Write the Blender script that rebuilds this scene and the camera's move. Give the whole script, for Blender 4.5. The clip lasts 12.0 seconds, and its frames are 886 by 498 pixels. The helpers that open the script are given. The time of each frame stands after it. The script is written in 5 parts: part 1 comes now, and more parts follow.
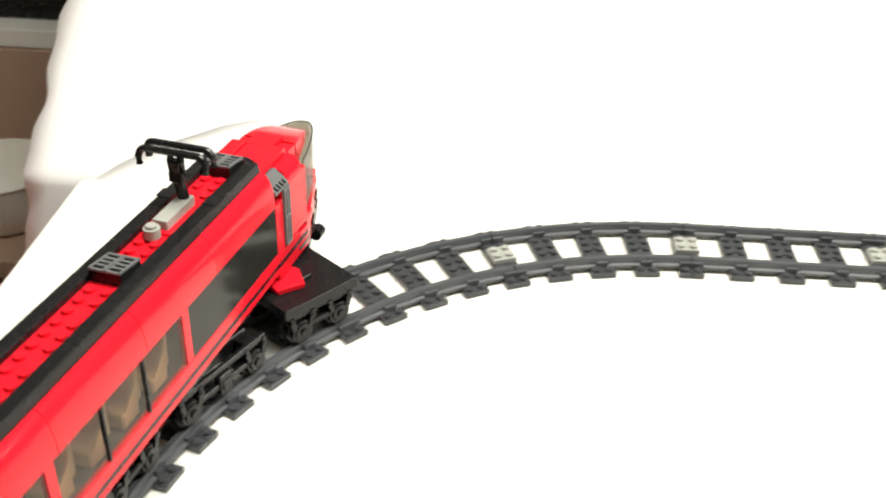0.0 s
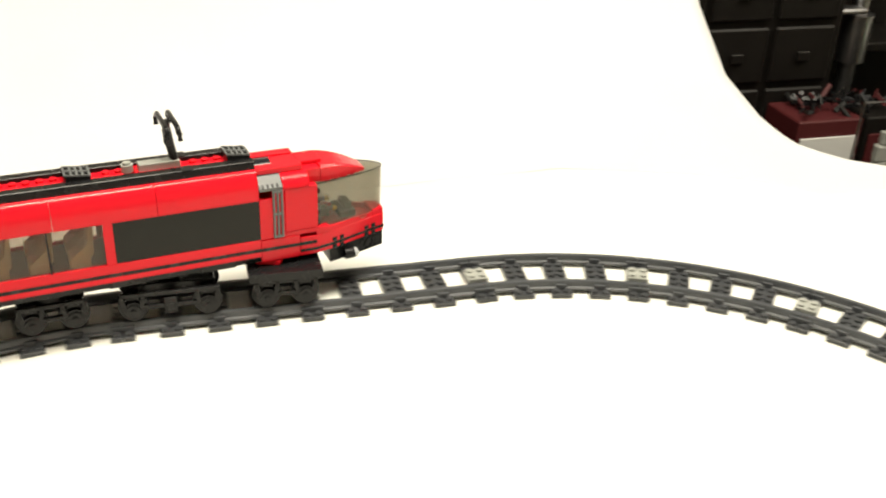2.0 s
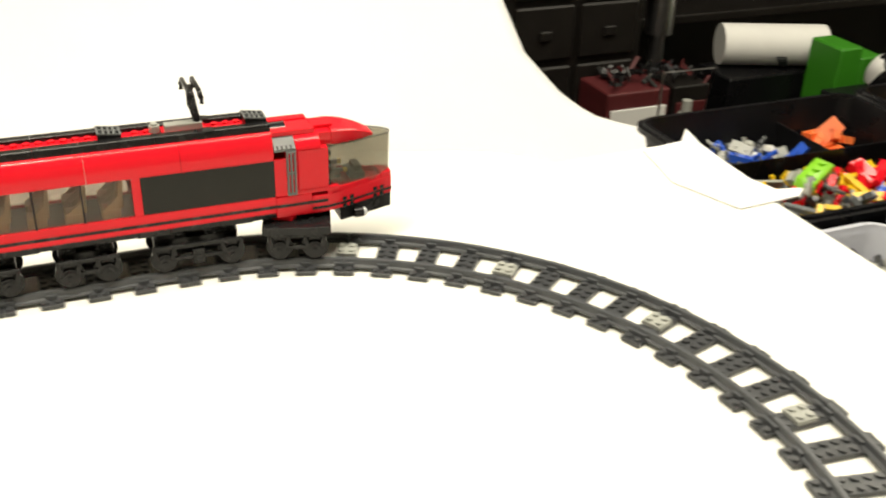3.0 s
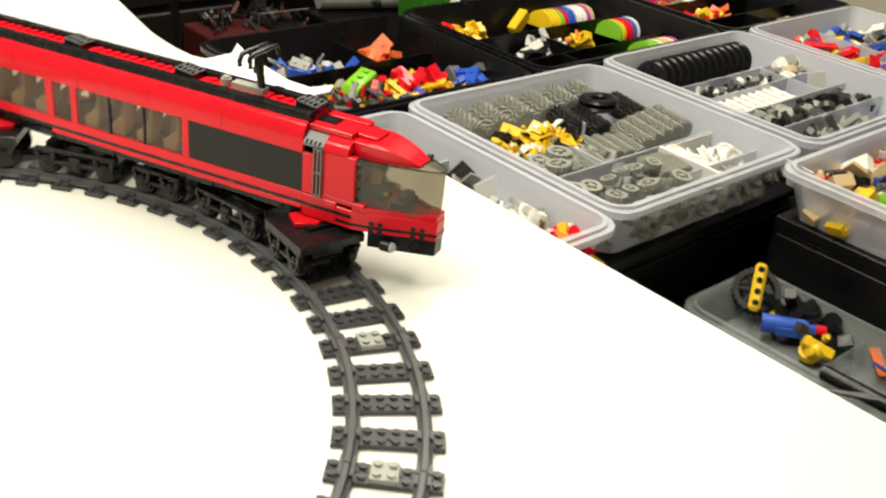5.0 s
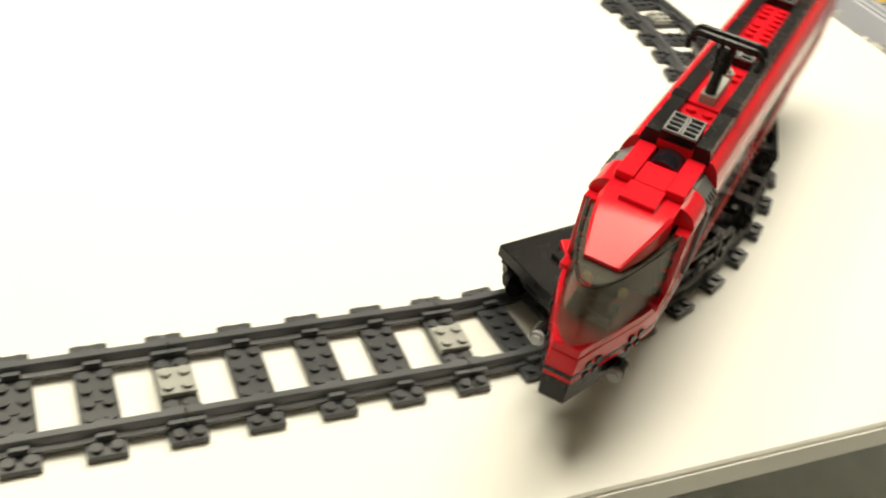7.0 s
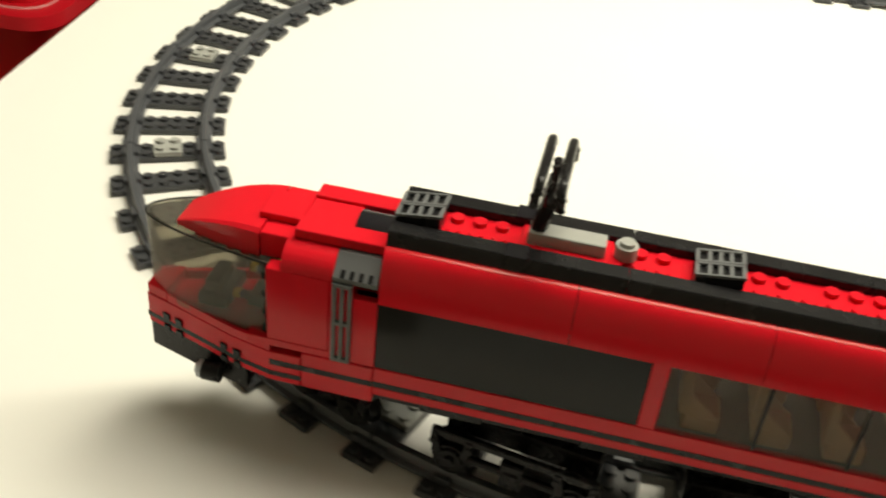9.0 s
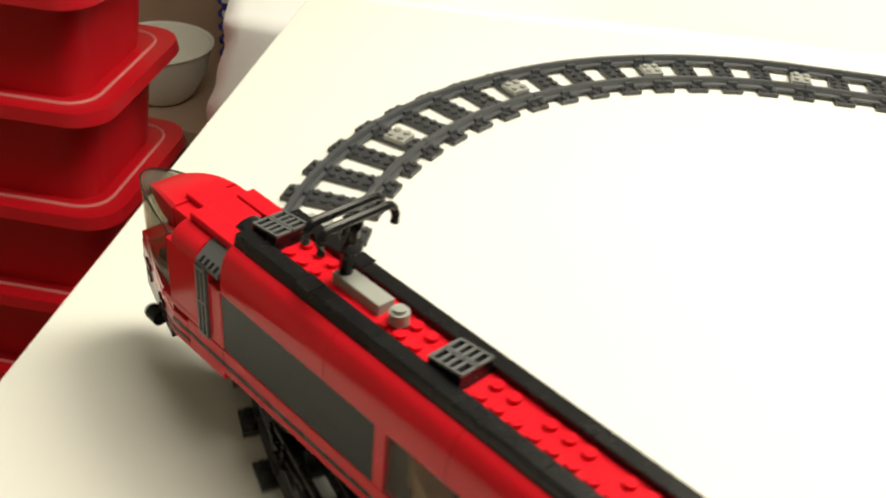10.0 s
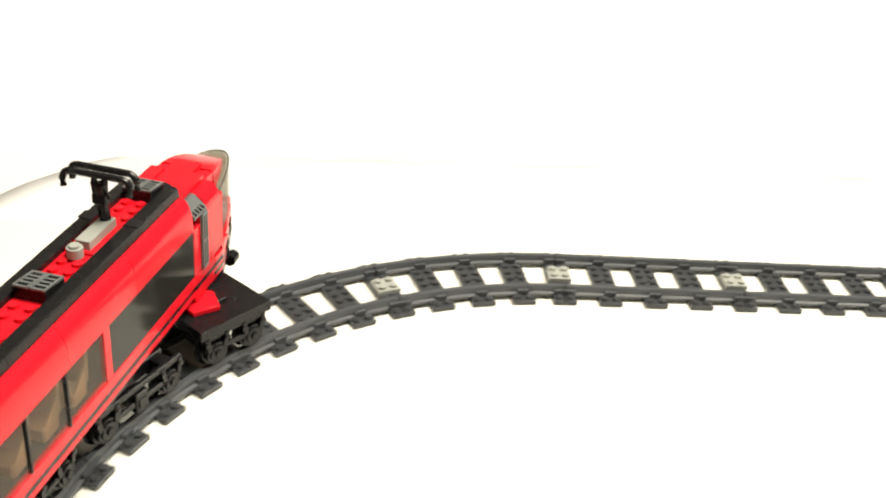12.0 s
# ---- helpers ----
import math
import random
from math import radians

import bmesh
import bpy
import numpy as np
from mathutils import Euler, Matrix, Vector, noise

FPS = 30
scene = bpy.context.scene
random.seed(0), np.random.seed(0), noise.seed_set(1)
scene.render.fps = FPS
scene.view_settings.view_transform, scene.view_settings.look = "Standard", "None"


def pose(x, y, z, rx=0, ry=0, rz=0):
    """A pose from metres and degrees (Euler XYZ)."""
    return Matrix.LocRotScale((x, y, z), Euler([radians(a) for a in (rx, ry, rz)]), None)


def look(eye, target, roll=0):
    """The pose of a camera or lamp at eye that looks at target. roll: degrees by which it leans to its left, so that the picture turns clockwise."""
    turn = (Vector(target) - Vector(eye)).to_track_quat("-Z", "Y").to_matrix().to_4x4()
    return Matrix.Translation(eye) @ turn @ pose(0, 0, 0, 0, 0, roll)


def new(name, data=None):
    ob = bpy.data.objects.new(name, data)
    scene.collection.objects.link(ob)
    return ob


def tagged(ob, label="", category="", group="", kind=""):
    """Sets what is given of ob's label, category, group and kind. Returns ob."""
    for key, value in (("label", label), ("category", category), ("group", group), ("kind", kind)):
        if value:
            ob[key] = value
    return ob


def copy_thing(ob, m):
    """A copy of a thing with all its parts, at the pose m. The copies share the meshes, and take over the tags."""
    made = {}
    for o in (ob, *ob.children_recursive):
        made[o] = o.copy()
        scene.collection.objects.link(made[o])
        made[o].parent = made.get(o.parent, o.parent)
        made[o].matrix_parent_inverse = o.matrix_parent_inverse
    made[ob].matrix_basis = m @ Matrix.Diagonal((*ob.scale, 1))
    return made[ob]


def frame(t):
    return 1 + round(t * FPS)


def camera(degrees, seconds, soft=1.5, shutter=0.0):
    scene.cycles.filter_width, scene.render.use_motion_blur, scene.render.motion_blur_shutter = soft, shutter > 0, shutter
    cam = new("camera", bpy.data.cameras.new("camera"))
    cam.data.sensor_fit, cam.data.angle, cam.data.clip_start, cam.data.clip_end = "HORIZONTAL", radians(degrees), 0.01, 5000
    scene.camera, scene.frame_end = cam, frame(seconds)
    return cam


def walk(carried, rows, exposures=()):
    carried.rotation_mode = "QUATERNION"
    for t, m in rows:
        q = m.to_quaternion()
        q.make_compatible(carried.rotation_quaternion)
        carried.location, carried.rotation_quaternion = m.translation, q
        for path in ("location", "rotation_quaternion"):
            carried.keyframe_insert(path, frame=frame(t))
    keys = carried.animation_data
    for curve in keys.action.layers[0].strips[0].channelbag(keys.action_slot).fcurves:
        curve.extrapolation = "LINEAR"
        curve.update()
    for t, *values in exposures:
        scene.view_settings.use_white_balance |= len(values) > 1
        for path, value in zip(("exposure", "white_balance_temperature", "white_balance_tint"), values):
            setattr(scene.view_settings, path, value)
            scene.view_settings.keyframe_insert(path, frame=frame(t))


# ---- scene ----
cam = camera(47.0, 12.0, soft=2.0, shutter=0.4)
PATH = [
    (0, (-0.263, -0.262, 0.362), (-0.34, 1.424, -0.711), 1.9),
    (0.5, (-0.232, -0.263, 0.366), (-0.16, 1.459, -0.649), 2.0),
    (1, (-0.207, -0.266, 0.383), (0.049, 1.433, -0.642), 3.6),
    (1.5, (-0.145, -0.287, 0.387), (0.236, 1.409, -0.601), 2.9),
    (2, (-0.089, -0.318, 0.381), (0.417, 1.378, -0.55), 2.5),
    (2.5, (-0.004, -0.348, 0.384), (0.561, 1.326, -0.554), 1.3),
    (4.5, (0.080, -0.494, 0.377), (1.247, 0.821, -0.534), 6.2),
    (5, (0.079, -0.540, 0.369), (1.292, 0.726, -0.581), 6.0),
    (5.5, (0.064, -0.588, 0.363), (1.273, 0.625, -0.663), 8.0),
    (6, (0.032, -0.612, 0.352), (1.185, 0.614, -0.721), 10.2),
    (6.5, (-0.02, -0.63, 0.338), (0.963, 0.662, -0.83), 11.9),
    (8.5, (-0.151, -0.616, 0.312), (-0.092, 0.992, -0.874), 7.9),
    (9, (-0.206, -0.601, 0.308), (-0.389, 1.022, -0.846), 6.0),
    (9.5, (-0.277, -0.561, 0.327), (-0.486, 1.063, -0.821), 6.2),
    (10, (-0.314, -0.491, 0.339), (-0.507, 1.15, -0.787), 5.3),
    (10.5, (-0.335, -0.409, 0.343), (-0.452, 1.249, -0.77), 5.7),
    (11, (-0.315, -0.356, 0.35), (-0.339, 1.33, -0.726), 5.2),
    (11.5, (-0.295, -0.309, 0.364), (-0.24, 1.391, -0.687), 5.0),
    (12, (-0.286, -0.283, 0.37), (-0.073, 1.439, -0.624), 6.0),
]
walk(cam, [(t, look(eye, target, roll)) for t, eye, target, roll in PATH],
     [(0.0, -0.25, 6700, 10), (2.5, -0.45, 7500, 9), (5.5, -0.4, 7350, 8), (6.5, -0.5, 7600, 8), (8.5, -0.65, 7500, 7), (10.5, -0.55, 7400, 7), (11.0, -0.5, 7400, 8), (12.0, -0.35, 7200, 9)])

# ---- light ----
world = bpy.data.worlds.new("room_air")
scene.world = world
world.use_nodes = True
world.node_tree.nodes["Background"].inputs["Color"].default_value = (0.9, 0.95, 1.0, 1)
world.node_tree.nodes["Background"].inputs["Strength"].default_value = 0.09


def area_lamp(name, place, target, sx, sy, watts, rgb):
    data = bpy.data.lights.new(name, "AREA")
    data.shape, data.size, data.size_y, data.energy, data.color = "RECTANGLE", sx, sy, watts, rgb
    ob = new(name, data)
    ob.matrix_world = look(place, target)
    return ob


area_lamp("table_lamp", (-0.09, 0.16, 0.88), (-0.07, 0.12, 0), 0.34, 0.22, 6.8, (1.0, 0.985, 0.89))
# Added unseen overhead fill: brightens the backdrop cloth and the boxes on the right.
area_lamp("overhead_fill", (0.90, 0.38, 1.60), (0.85, 0.50, 0), 2.9, 0.5, 84, (1.0, 0.99, 0.92))
scene.view_settings.exposure = 0.0


# ---- materials ----
def material(name, rgb, rough=0.4, metal=0.0, vary=0.06, scale=60.0, bump=0.02, grain=900.0, coat=0.0, spec=0.5):
    """Procedural surface: base colour with blotches and grain, uneven gloss and fine relief."""
    m = bpy.data.materials.new(name)
    m.use_nodes = True
    n, l = m.node_tree.nodes, m.node_tree.links
    b = n["Principled BSDF"]
    co = n.new("ShaderNodeTexCoord")
    big, fine = n.new("ShaderNodeTexNoise"), n.new("ShaderNodeTexNoise")
    big.inputs["Scale"].default_value, fine.inputs["Scale"].default_value = scale, grain
    big.inputs["Detail"].default_value = 3
    for t in (big, fine):
        l.new(co.outputs["Object"], t.inputs["Vector"])
    mix = n.new("ShaderNodeMix")
    mix.data_type = "RGBA"
    mix.inputs["A"].default_value = (*[c * (1 - vary) for c in rgb], 1)
    mix.inputs["B"].default_value = (*[min(1, c * (1 + vary)) for c in rgb], 1)
    l.new(big.outputs["Fac"], mix.inputs["Factor"])
    l.new(mix.outputs["Result"], b.inputs["Base Color"])
    span = n.new("ShaderNodeMapRange")
    span.inputs["To Min"].default_value, span.inputs["To Max"].default_value = rough * 0.8, min(1, rough * 1.25)
    l.new(big.outputs["Fac"], span.inputs["Value"])
    l.new(span.outputs["Result"], b.inputs["Roughness"])
    bp = n.new("ShaderNodeBump")
    bp.inputs["Strength"].default_value, bp.inputs["Distance"].default_value = bump, 0.001
    l.new(fine.outputs["Fac"], bp.inputs["Height"])
    l.new(bp.outputs["Normal"], b.inputs["Normal"])
    b.inputs["Metallic"].default_value = metal
    b.inputs["Coat Weight"].default_value = coat
    b.inputs["Specular IOR Level"].default_value = spec
    return m


def clear(name, rgb, rough=0.05, weight=0.9, body=(0.5, 0.5, 0.5)):
    """See-through plastic: part tinted pass-through, part glossy plastic."""
    m = bpy.data.materials.new(name)
    m.use_nodes = True
    n, l = m.node_tree.nodes, m.node_tree.links
    b = n["Principled BSDF"]
    b.inputs["Base Color"].default_value = (*body, 1)
    b.inputs["Roughness"].default_value = rough
    tr = n.new("ShaderNodeBsdfTransparent")
    tr.inputs["Color"].default_value = (*rgb, 1)
    mx = n.new("ShaderNodeMixShader")
    mx.inputs["Fac"].default_value = weight
    l.new(b.outputs["BSDF"], mx.inputs[1])
    l.new(tr.outputs["BSDF"], mx.inputs[2])
    l.new(mx.outputs["Shader"], n["Material Output"].inputs["Surface"])
    return m


RED = material("red_plastic", (0.70, 0.011, 0.024), 0.15, vary=0.05, scale=40, bump=0.006, spec=0.25)
BLACK = material("black_plastic", (0.010, 0.010, 0.011), 0.26, vary=0.25, scale=80, bump=0.01, spec=0.25)
PANEL = material("dark_tinted_panel", (0.018, 0.018, 0.016), 0.12, vary=0.1, scale=50, bump=0.003, spec=0.16)
GLOSS = material("glossy_black_plastic", (0.010, 0.010, 0.014), 0.05, vary=0.1, scale=50, bump=0.002, spec=0.6)
DARK = material("dark_grey_plastic", (0.045, 0.048, 0.053), 0.32, vary=0.12, scale=70, bump=0.02)
RAILGREY = material("rail_grey_plastic", (0.066, 0.071, 0.079), 0.34, vary=0.15, scale=50, bump=0.02)
GREY = material("light_grey_plastic", (0.34, 0.35, 0.325), 0.35, vary=0.06, scale=90, bump=0.02)
GRILLE = material("grille_grey_plastic", (0.12, 0.128, 0.132), 0.35, vary=0.1, scale=90, bump=0.02)
TAN = material("tan_plastic", (0.62, 0.47, 0.27), 0.4, vary=0.06)
YELLOW = material("yellow_plastic", (0.80, 0.52, 0.02), 0.35, vary=0.06)
BLUE = material("blue_plastic", (0.02, 0.09, 0.50), 0.3, vary=0.08)
NAVY = material("deep_blue_crate", (0.015, 0.03, 0.30), 0.45, vary=0.12, scale=12)
GREEN = material("green_plastic", (0.20, 0.52, 0.03), 0.35, vary=0.08)
WHITE = material("white_plastic", (0.80, 0.79, 0.74), 0.4, vary=0.04)
ORANGE = material("orange_plastic", (0.85, 0.18, 0.05), 0.4, vary=0.06)
DEEPGREEN = material("deep_green_card", (0.03, 0.22, 0.012), 0.5, vary=0.15, scale=20)
PURPLE = material("magenta_plastic", (0.45, 0.02, 0.30), 0.4, vary=0.06)
STEEL = material("brushed_steel", (0.45, 0.45, 0.46), 0.32, metal=1.0, vary=0.08)
BOARD = material("white_laminate", (0.80, 0.80, 0.755), 0.38, vary=0.012, scale=6, bump=0.01, spec=0.35)
CLOTH = material("white_cloth", (0.88, 0.88, 0.89), 0.9, vary=0.02, scale=9, bump=0.35, grain=380, spec=0.1)
SHEET = material("grey_plastic_sheet", (0.78, 0.82, 0.81), 0.35, vary=0.18, scale=14, bump=0.25, grain=60)
BIN = material("red_bin_plastic", (0.55, 0.006, 0.016), 0.38, vary=0.10, scale=7, bump=0.03, grain=300)
WOOD = material("brown_wood_floor", (0.20, 0.10, 0.045), 0.45, vary=0.3, scale=9, bump=0.08, grain=120)
SHELFWOOD = material("pinkish_brown_fibreboard", (0.42, 0.29, 0.22), 0.6, vary=0.08, scale=5, bump=0.05)
WALL = material("cream_painted_wall", (0.78, 0.75, 0.64), 0.8, vary=0.04, scale=3, bump=0.05, grain=200)
CEIL = material("white_ceiling_paint", (0.75, 0.75, 0.73), 0.85, vary=0.03, scale=3)
TRAYBLACK = material("black_sorting_tray", (0.006, 0.006, 0.007), 0.28, vary=0.3, scale=20, bump=0.03, spec=0.22)
RUBBER = material("black_rubber", (0.012, 0.012, 0.012), 0.7, vary=0.2)
GEAR = material("gear_grey", (0.27, 0.275, 0.245), 0.42, vary=0.14, scale=120, bump=0.04)
CABINET = material("dark_cabinet", (0.0075, 0.0062, 0.0055), 0.5, vary=0.3, scale=12, spec=0.3)
CARTON = material("dark_red_card", (0.075, 0.006, 0.008), 0.6, vary=0.15, scale=15)
BEAD = material("pale_red_bead", (0.62, 0.20, 0.20), 0.4, vary=0.1, scale=20)
PAPER = material("printed_paper", (0.72, 0.72, 0.70), 0.7, vary=0.06, scale=20)
SMOKE = clear("smoked_window", (0.88, 0.84, 0.79), 0.04, 0.82, (0.24, 0.21, 0.19))
CANOPY = clear("smoked_canopy", (0.80, 0.78, 0.72), 0.03, 0.78, (0.26, 0.25, 0.22))
CLEAR = clear("clear_tray_plastic", (0.95, 0.96, 0.97), 0.10, 0.80, (0.55, 0.60, 0.60))
LENS = clear("clear_lens", (0.92, 0.94, 0.95), 0.04, 0.5, (0.7, 0.72, 0.74))
POLY = clear("milky_polypropylene", (0.94, 0.95, 0.97), 0.26, 0.44, (0.70, 0.72, 0.80))


# ---- shape helpers ----
def bx(bm, x0, x1, y0, y1, z0, z1, bev=0.0, seg=1):
    m = Matrix.LocRotScale(((x0 + x1) / 2, (y0 + y1) / 2, (z0 + z1) / 2), None, (abs(x1 - x0), abs(y1 - y0), abs(z1 - z0)))
    vs = bmesh.ops.create_cube(bm, size=1.0, matrix=m)["verts"]
    if bev:
        es = list({e for v in vs for e in v.link_edges})
        bmesh.ops.bevel(bm, geom=es, offset=bev, segments=seg, affect="EDGES", clamp_overlap=True)


AX = {"x": Euler((0, radians(90), 0)), "y": Euler((radians(90), 0, 0)), "z": Euler((0, 0, 0))}


def cyl(bm, c, r, h, axis="z", seg=16, r2=None):
    m = Matrix.LocRotScale(c, AX[axis], None)
    bmesh.ops.create_cone(bm, cap_ends=True, segments=seg, radius1=r, radius2=r if r2 is None else r2, depth=h, matrix=m)


def prism(bm, pts, lo, hi, plane="xy", bev=0.0):
    """A polygon pulled along the third axis. plane names the polygon's axes."""
    def at(p, w):
        return {"xy": (p[0], p[1], w), "xz": (p[0], w, p[1]), "yz": (w, p[0], p[1])}[plane]
    a, b = [bm.verts.new(at(p, lo)) for p in pts], [bm.verts.new(at(p, hi)) for p in pts]
    fs = [bm.faces.new(a[::-1]), bm.faces.new(b)]
    for i in range(len(pts)):
        j = (i + 1) % len(pts)
        fs.append(bm.faces.new((a[i], a[j], b[j], b[i])))
    bmesh.ops.recalc_face_normals(bm, faces=fs)
    if bev:
        bmesh.ops.bevel(bm, geom=list({e for f in fs for e in f.edges}), offset=bev, segments=1, affect="EDGES", clamp_overlap=True)


def tube(bm, pts, r, seg=8):
    """A round bar through the points."""
    pts = [Vector(p) for p in pts]
    rings = []
    for i, p in enumerate(pts):
        d = (pts[min(i + 1, len(pts) - 1)] - pts[max(i - 1, 0)]).normalized()
        q = d.to_track_quat("Z", "Y")
        rings.append([bm.verts.new(p + q @ Vector((r * math.cos(a), r * math.sin(a), 0))) for a in (2 * math.pi * k / seg for k in range(seg))])
    for a, b in zip(rings, rings[1:]):
        for k in range(seg):
            bm.faces.new((a[k], a[(k + 1) % seg], b[(k + 1) % seg], b[k]))
    bm.faces.new(rings[0][::-1])
    bm.faces.new(rings[-1])


def mesh(name, bm, mat, angle=35):
    me = bpy.data.meshes.new(name)
    bm.to_mesh(me)
    bm.free()
    for p in me.polygons:
        p.use_smooth = True
    me.set_sharp_from_angle(angle=radians(angle))
    for m in (mat if isinstance(mat, (list, tuple)) else [mat]):
        me.materials.append(m)
    return me


def part(name, bm, mat, parent, label="", m=None, angle=35):
    ob = new(name, mesh(name, bm, mat, angle))
    ob.parent = parent
    if m is not None:
        ob.matrix_basis = m
    return tagged(ob, label) if label else ob


def thing(name, m=None, label="", category="", group="", kind=""):
    ob = new(name)
    ob.empty_display_size = 0.02
    if m is not None:
        ob.matrix_basis = m
    return tagged(ob, label, category, group, kind)


def solid(name, bm, mat, label="", category="", group="", kind="", m=None):
    ob = new(name, mesh(name, bm, mat))
    if m is not None:
        ob.matrix_basis = m
    return tagged(ob, label, category, group, kind)


def setting(name, boxes, mat, label, bev=0.0):
    bm = bmesh.new()
    for b in boxes:
        bx(bm, *b, bev)
    return solid(name, bm, mat, label, "", "", "structure")


# ---- the room ----
X0, X1, Y0, Y1, ZF, ZC = -2.3, 3.4, -2.3, 2.6, -0.895, 1.70
setting("floor", [(X0, X1, Y0, Y1, ZF - 0.05, ZF)], WOOD, "brown wooden floor under the table")
setting("ceiling", [(X0, X1, Y0, Y1, ZC, ZC + 0.05)], CEIL, "plain white ceiling")
setting("wall_north", [(X0, X1, Y1, Y1 + 0.1, ZF, ZC)], WALL, "cream painted wall behind the shelves")
setting("wall_south", [(X0, X1, Y0 - 0.1, Y0, ZF, ZC)], WALL, "cream painted wall")
setting("wall_west", [(X0 - 0.1, X0, Y0, Y1, ZF, ZC)], WALL, "cream painted wall")
setting("wall_east", [(X1, X1 + 0.1, Y0, Y1, ZF, ZC)], WALL, "cream painted wall")

# ---- the board, its desk and the cloth ----
BASE_C = -0.0795
bm = bmesh.new()
prism(bm, [(-0.557, -0.418), (0.642, -0.416), (0.642, 0.415), (-0.557, 0.374)], -0.015, 0.0, "xy", 0.0012)
top = solid("table_top", bm, BOARD, "white laminated board lying under the toy track", "board")
for x0, x1, y0, y1 in ((-0.557, 0.645, -0.4188, -0.4180), (0.6420, 0.6428, -0.415, 0.400), (-0.5578, -0.5570, -0.418, 0.370)):
    bm = bmesh.new()
    bx(bm, x0, x1, y0, y1, -0.0142, -0.0012, 0.0002)
    part("edge_band", bm, BOARD, top, "white glued edge strip")

bm = bmesh.new()
bx(bm, -0.50, 0.664, -0.60, 0.40, -0.155, -0.128, 0.002)
for x in (-0.45, 0.60):
    for y in (-0.56, 0.35):
        bx(bm, x - 0.03, x + 0.03, y - 0.03, y + 0.03, ZF, -0.155, 0.002)
solid("desk", bm, CABINET, "dark wooden desk that carries the white board", "desk")
for i, (x, y) in enumerate(((-0.40, -0.26), (-0.40, 0.22), (0.33, 0.22), (0.34, -0.20))):
    bm = bmesh.new()
    bx(bm, x - 0.08, x + 0.08, y - 0.08, y + 0.08, -0.128, -0.015, 0.004)
    solid("support_block", bm, CABINET, "dark block that props up the white board", "block", "board supports")
bm = bmesh.new()
bx(bm, 0.46, 0.655, -0.03, 0.19, -0.128, BASE_C, 0.004)
solid("box_rest", bm, CABINET, "dark block under the box beside the board", "block")


def cloth_sheet():
    """A sheet swept back and up behind the board, gently billowed; its left edge comes forward, its right edge flares towards the bottom."""
    nx, nz, vs, fs = 72, 56, [], []
    for r in range(nz + 1):
        z = -0.66 + 1.00 * r / nz
        xr = float(np.interp(z, [-0.66, -0.35, -0.273, -0.245, -0.21, -0.165, -0.09, 0.02, 0.1, 0.3], [1.22, 1.19, 1.115, 0.985, 0.893, 0.830, 0.758, 0.704, 0.676, 0.640]))
        xl = float(np.interp(z, [-0.66, -0.445, -0.308, -0.171, -0.085, 0.1, 0.4], [-0.97, -0.931, -0.896, -0.850, -0.808, -0.738, -0.655]))
        for c in range(nx + 1):
            q = c / nx
            x = xl + (xr - xl) * q
            w = noise.noise(Vector((x * 3.1, 0.7, z * 1.6))) * 0.016 + noise.noise(Vector((x * 8, 2.0, z * 4))) * 0.004
            fold = 0.016 * math.exp(-((x + 0.655 - 0.24 * (z + 0.2)) / 0.016) ** 2)
            ragged = 0.005 * math.sin(31 * z + 2) + 0.003 * math.sin(77 * z) if c == 0 else 0.0
            lean = 0.0 if z < -0.34 else 0.95 * (z + 0.34) if z < 0.2 else 0.513 + 0.15 * (z - 0.2)
            g = max(0.0, 1 - q / 0.34)
            g = g * g * (3 - 2 * g)
            ex, ey, ez = -0.29 + 0.32 * q, -0.31 - 0.10 * q, 0.356 + 0.04 * q
            y = 0.95 + lean * (1 - 0.15 * g) - 0.30 * g
            s = (y - ey) / (1.0 - ey)
            vs.append((ex + s * (x + ragged - ex), y - w - fold, ez + s * (z - ez)))
    for r in range(nz):
        for c in range(nx):
            k = r * (nx + 1) + c
            fs.append((k, k + 1, k + nx + 2, k + nx + 1))
    me = bpy.data.meshes.new("backdrop_cloth")
    me.from_pydata(vs, [], fs)
    for p in me.polygons:
        p.use_smooth = True
    me.materials.append(CLOTH)
    ob = tagged(new("backdrop_cloth", me), "white creased cloth hung behind the board as backdrop", "cloth")
    so = ob.modifiers.new("thick", "SOLIDIFY")
    so.thickness, so.offset = 0.0025, -1


cloth_sheet()
# added sheet sloping down behind the board's far edge, covers its shadow on the backdrop
vs, fs = [], []
for r in range(13):
    q = r / 12
    for c in range(41):
        x = -0.552 + 1.052 * c / 40
        edge = 0.374 + 0.041 * (x + 0.557) / 1.199
        vs.append((x, edge + 0.003 + 0.62 * q, -0.004 - 0.235 * q ** 1.15 + 0.006 * q * noise.noise(Vector((x * 7, q * 4, 5)))))
for r in range(12):
    for c in range(40):
        k = r * 41 + c
        fs.append((k, k + 1, k + 42, k + 41))
me = bpy.data.meshes.new("white_cloth")
me.from_pydata(vs, [], fs)
for p in me.polygons:
    p.use_smooth = True
me.materials.append(CLOTH)
cover_sheet = tagged(new("white_cloth", me), "white cloth added behind the board's far edge to hide shade", "cloth")
thick = cover_sheet.modifiers.new("thick", "SOLIDIFY")
thick.thickness, thick.offset = 0.0025, -1
bm = bmesh.new()
prism(bm, [(0.590, 0.405), (0.640, 0.412), (0.664, 0.440), (0.654, 0.400), (0.650, 0.357), (0.648, 0.311), (0.656, 0.284), (0.682, 0.279), (0.668, 0.266), (0.600, 0.262), (0.575, 0.330)], 0.0004, 0.0026, "xy", 0.0006)
solid("cloth_corner", bm, CLOTH, "white cloth corner lying over the board's edge", "cloth")

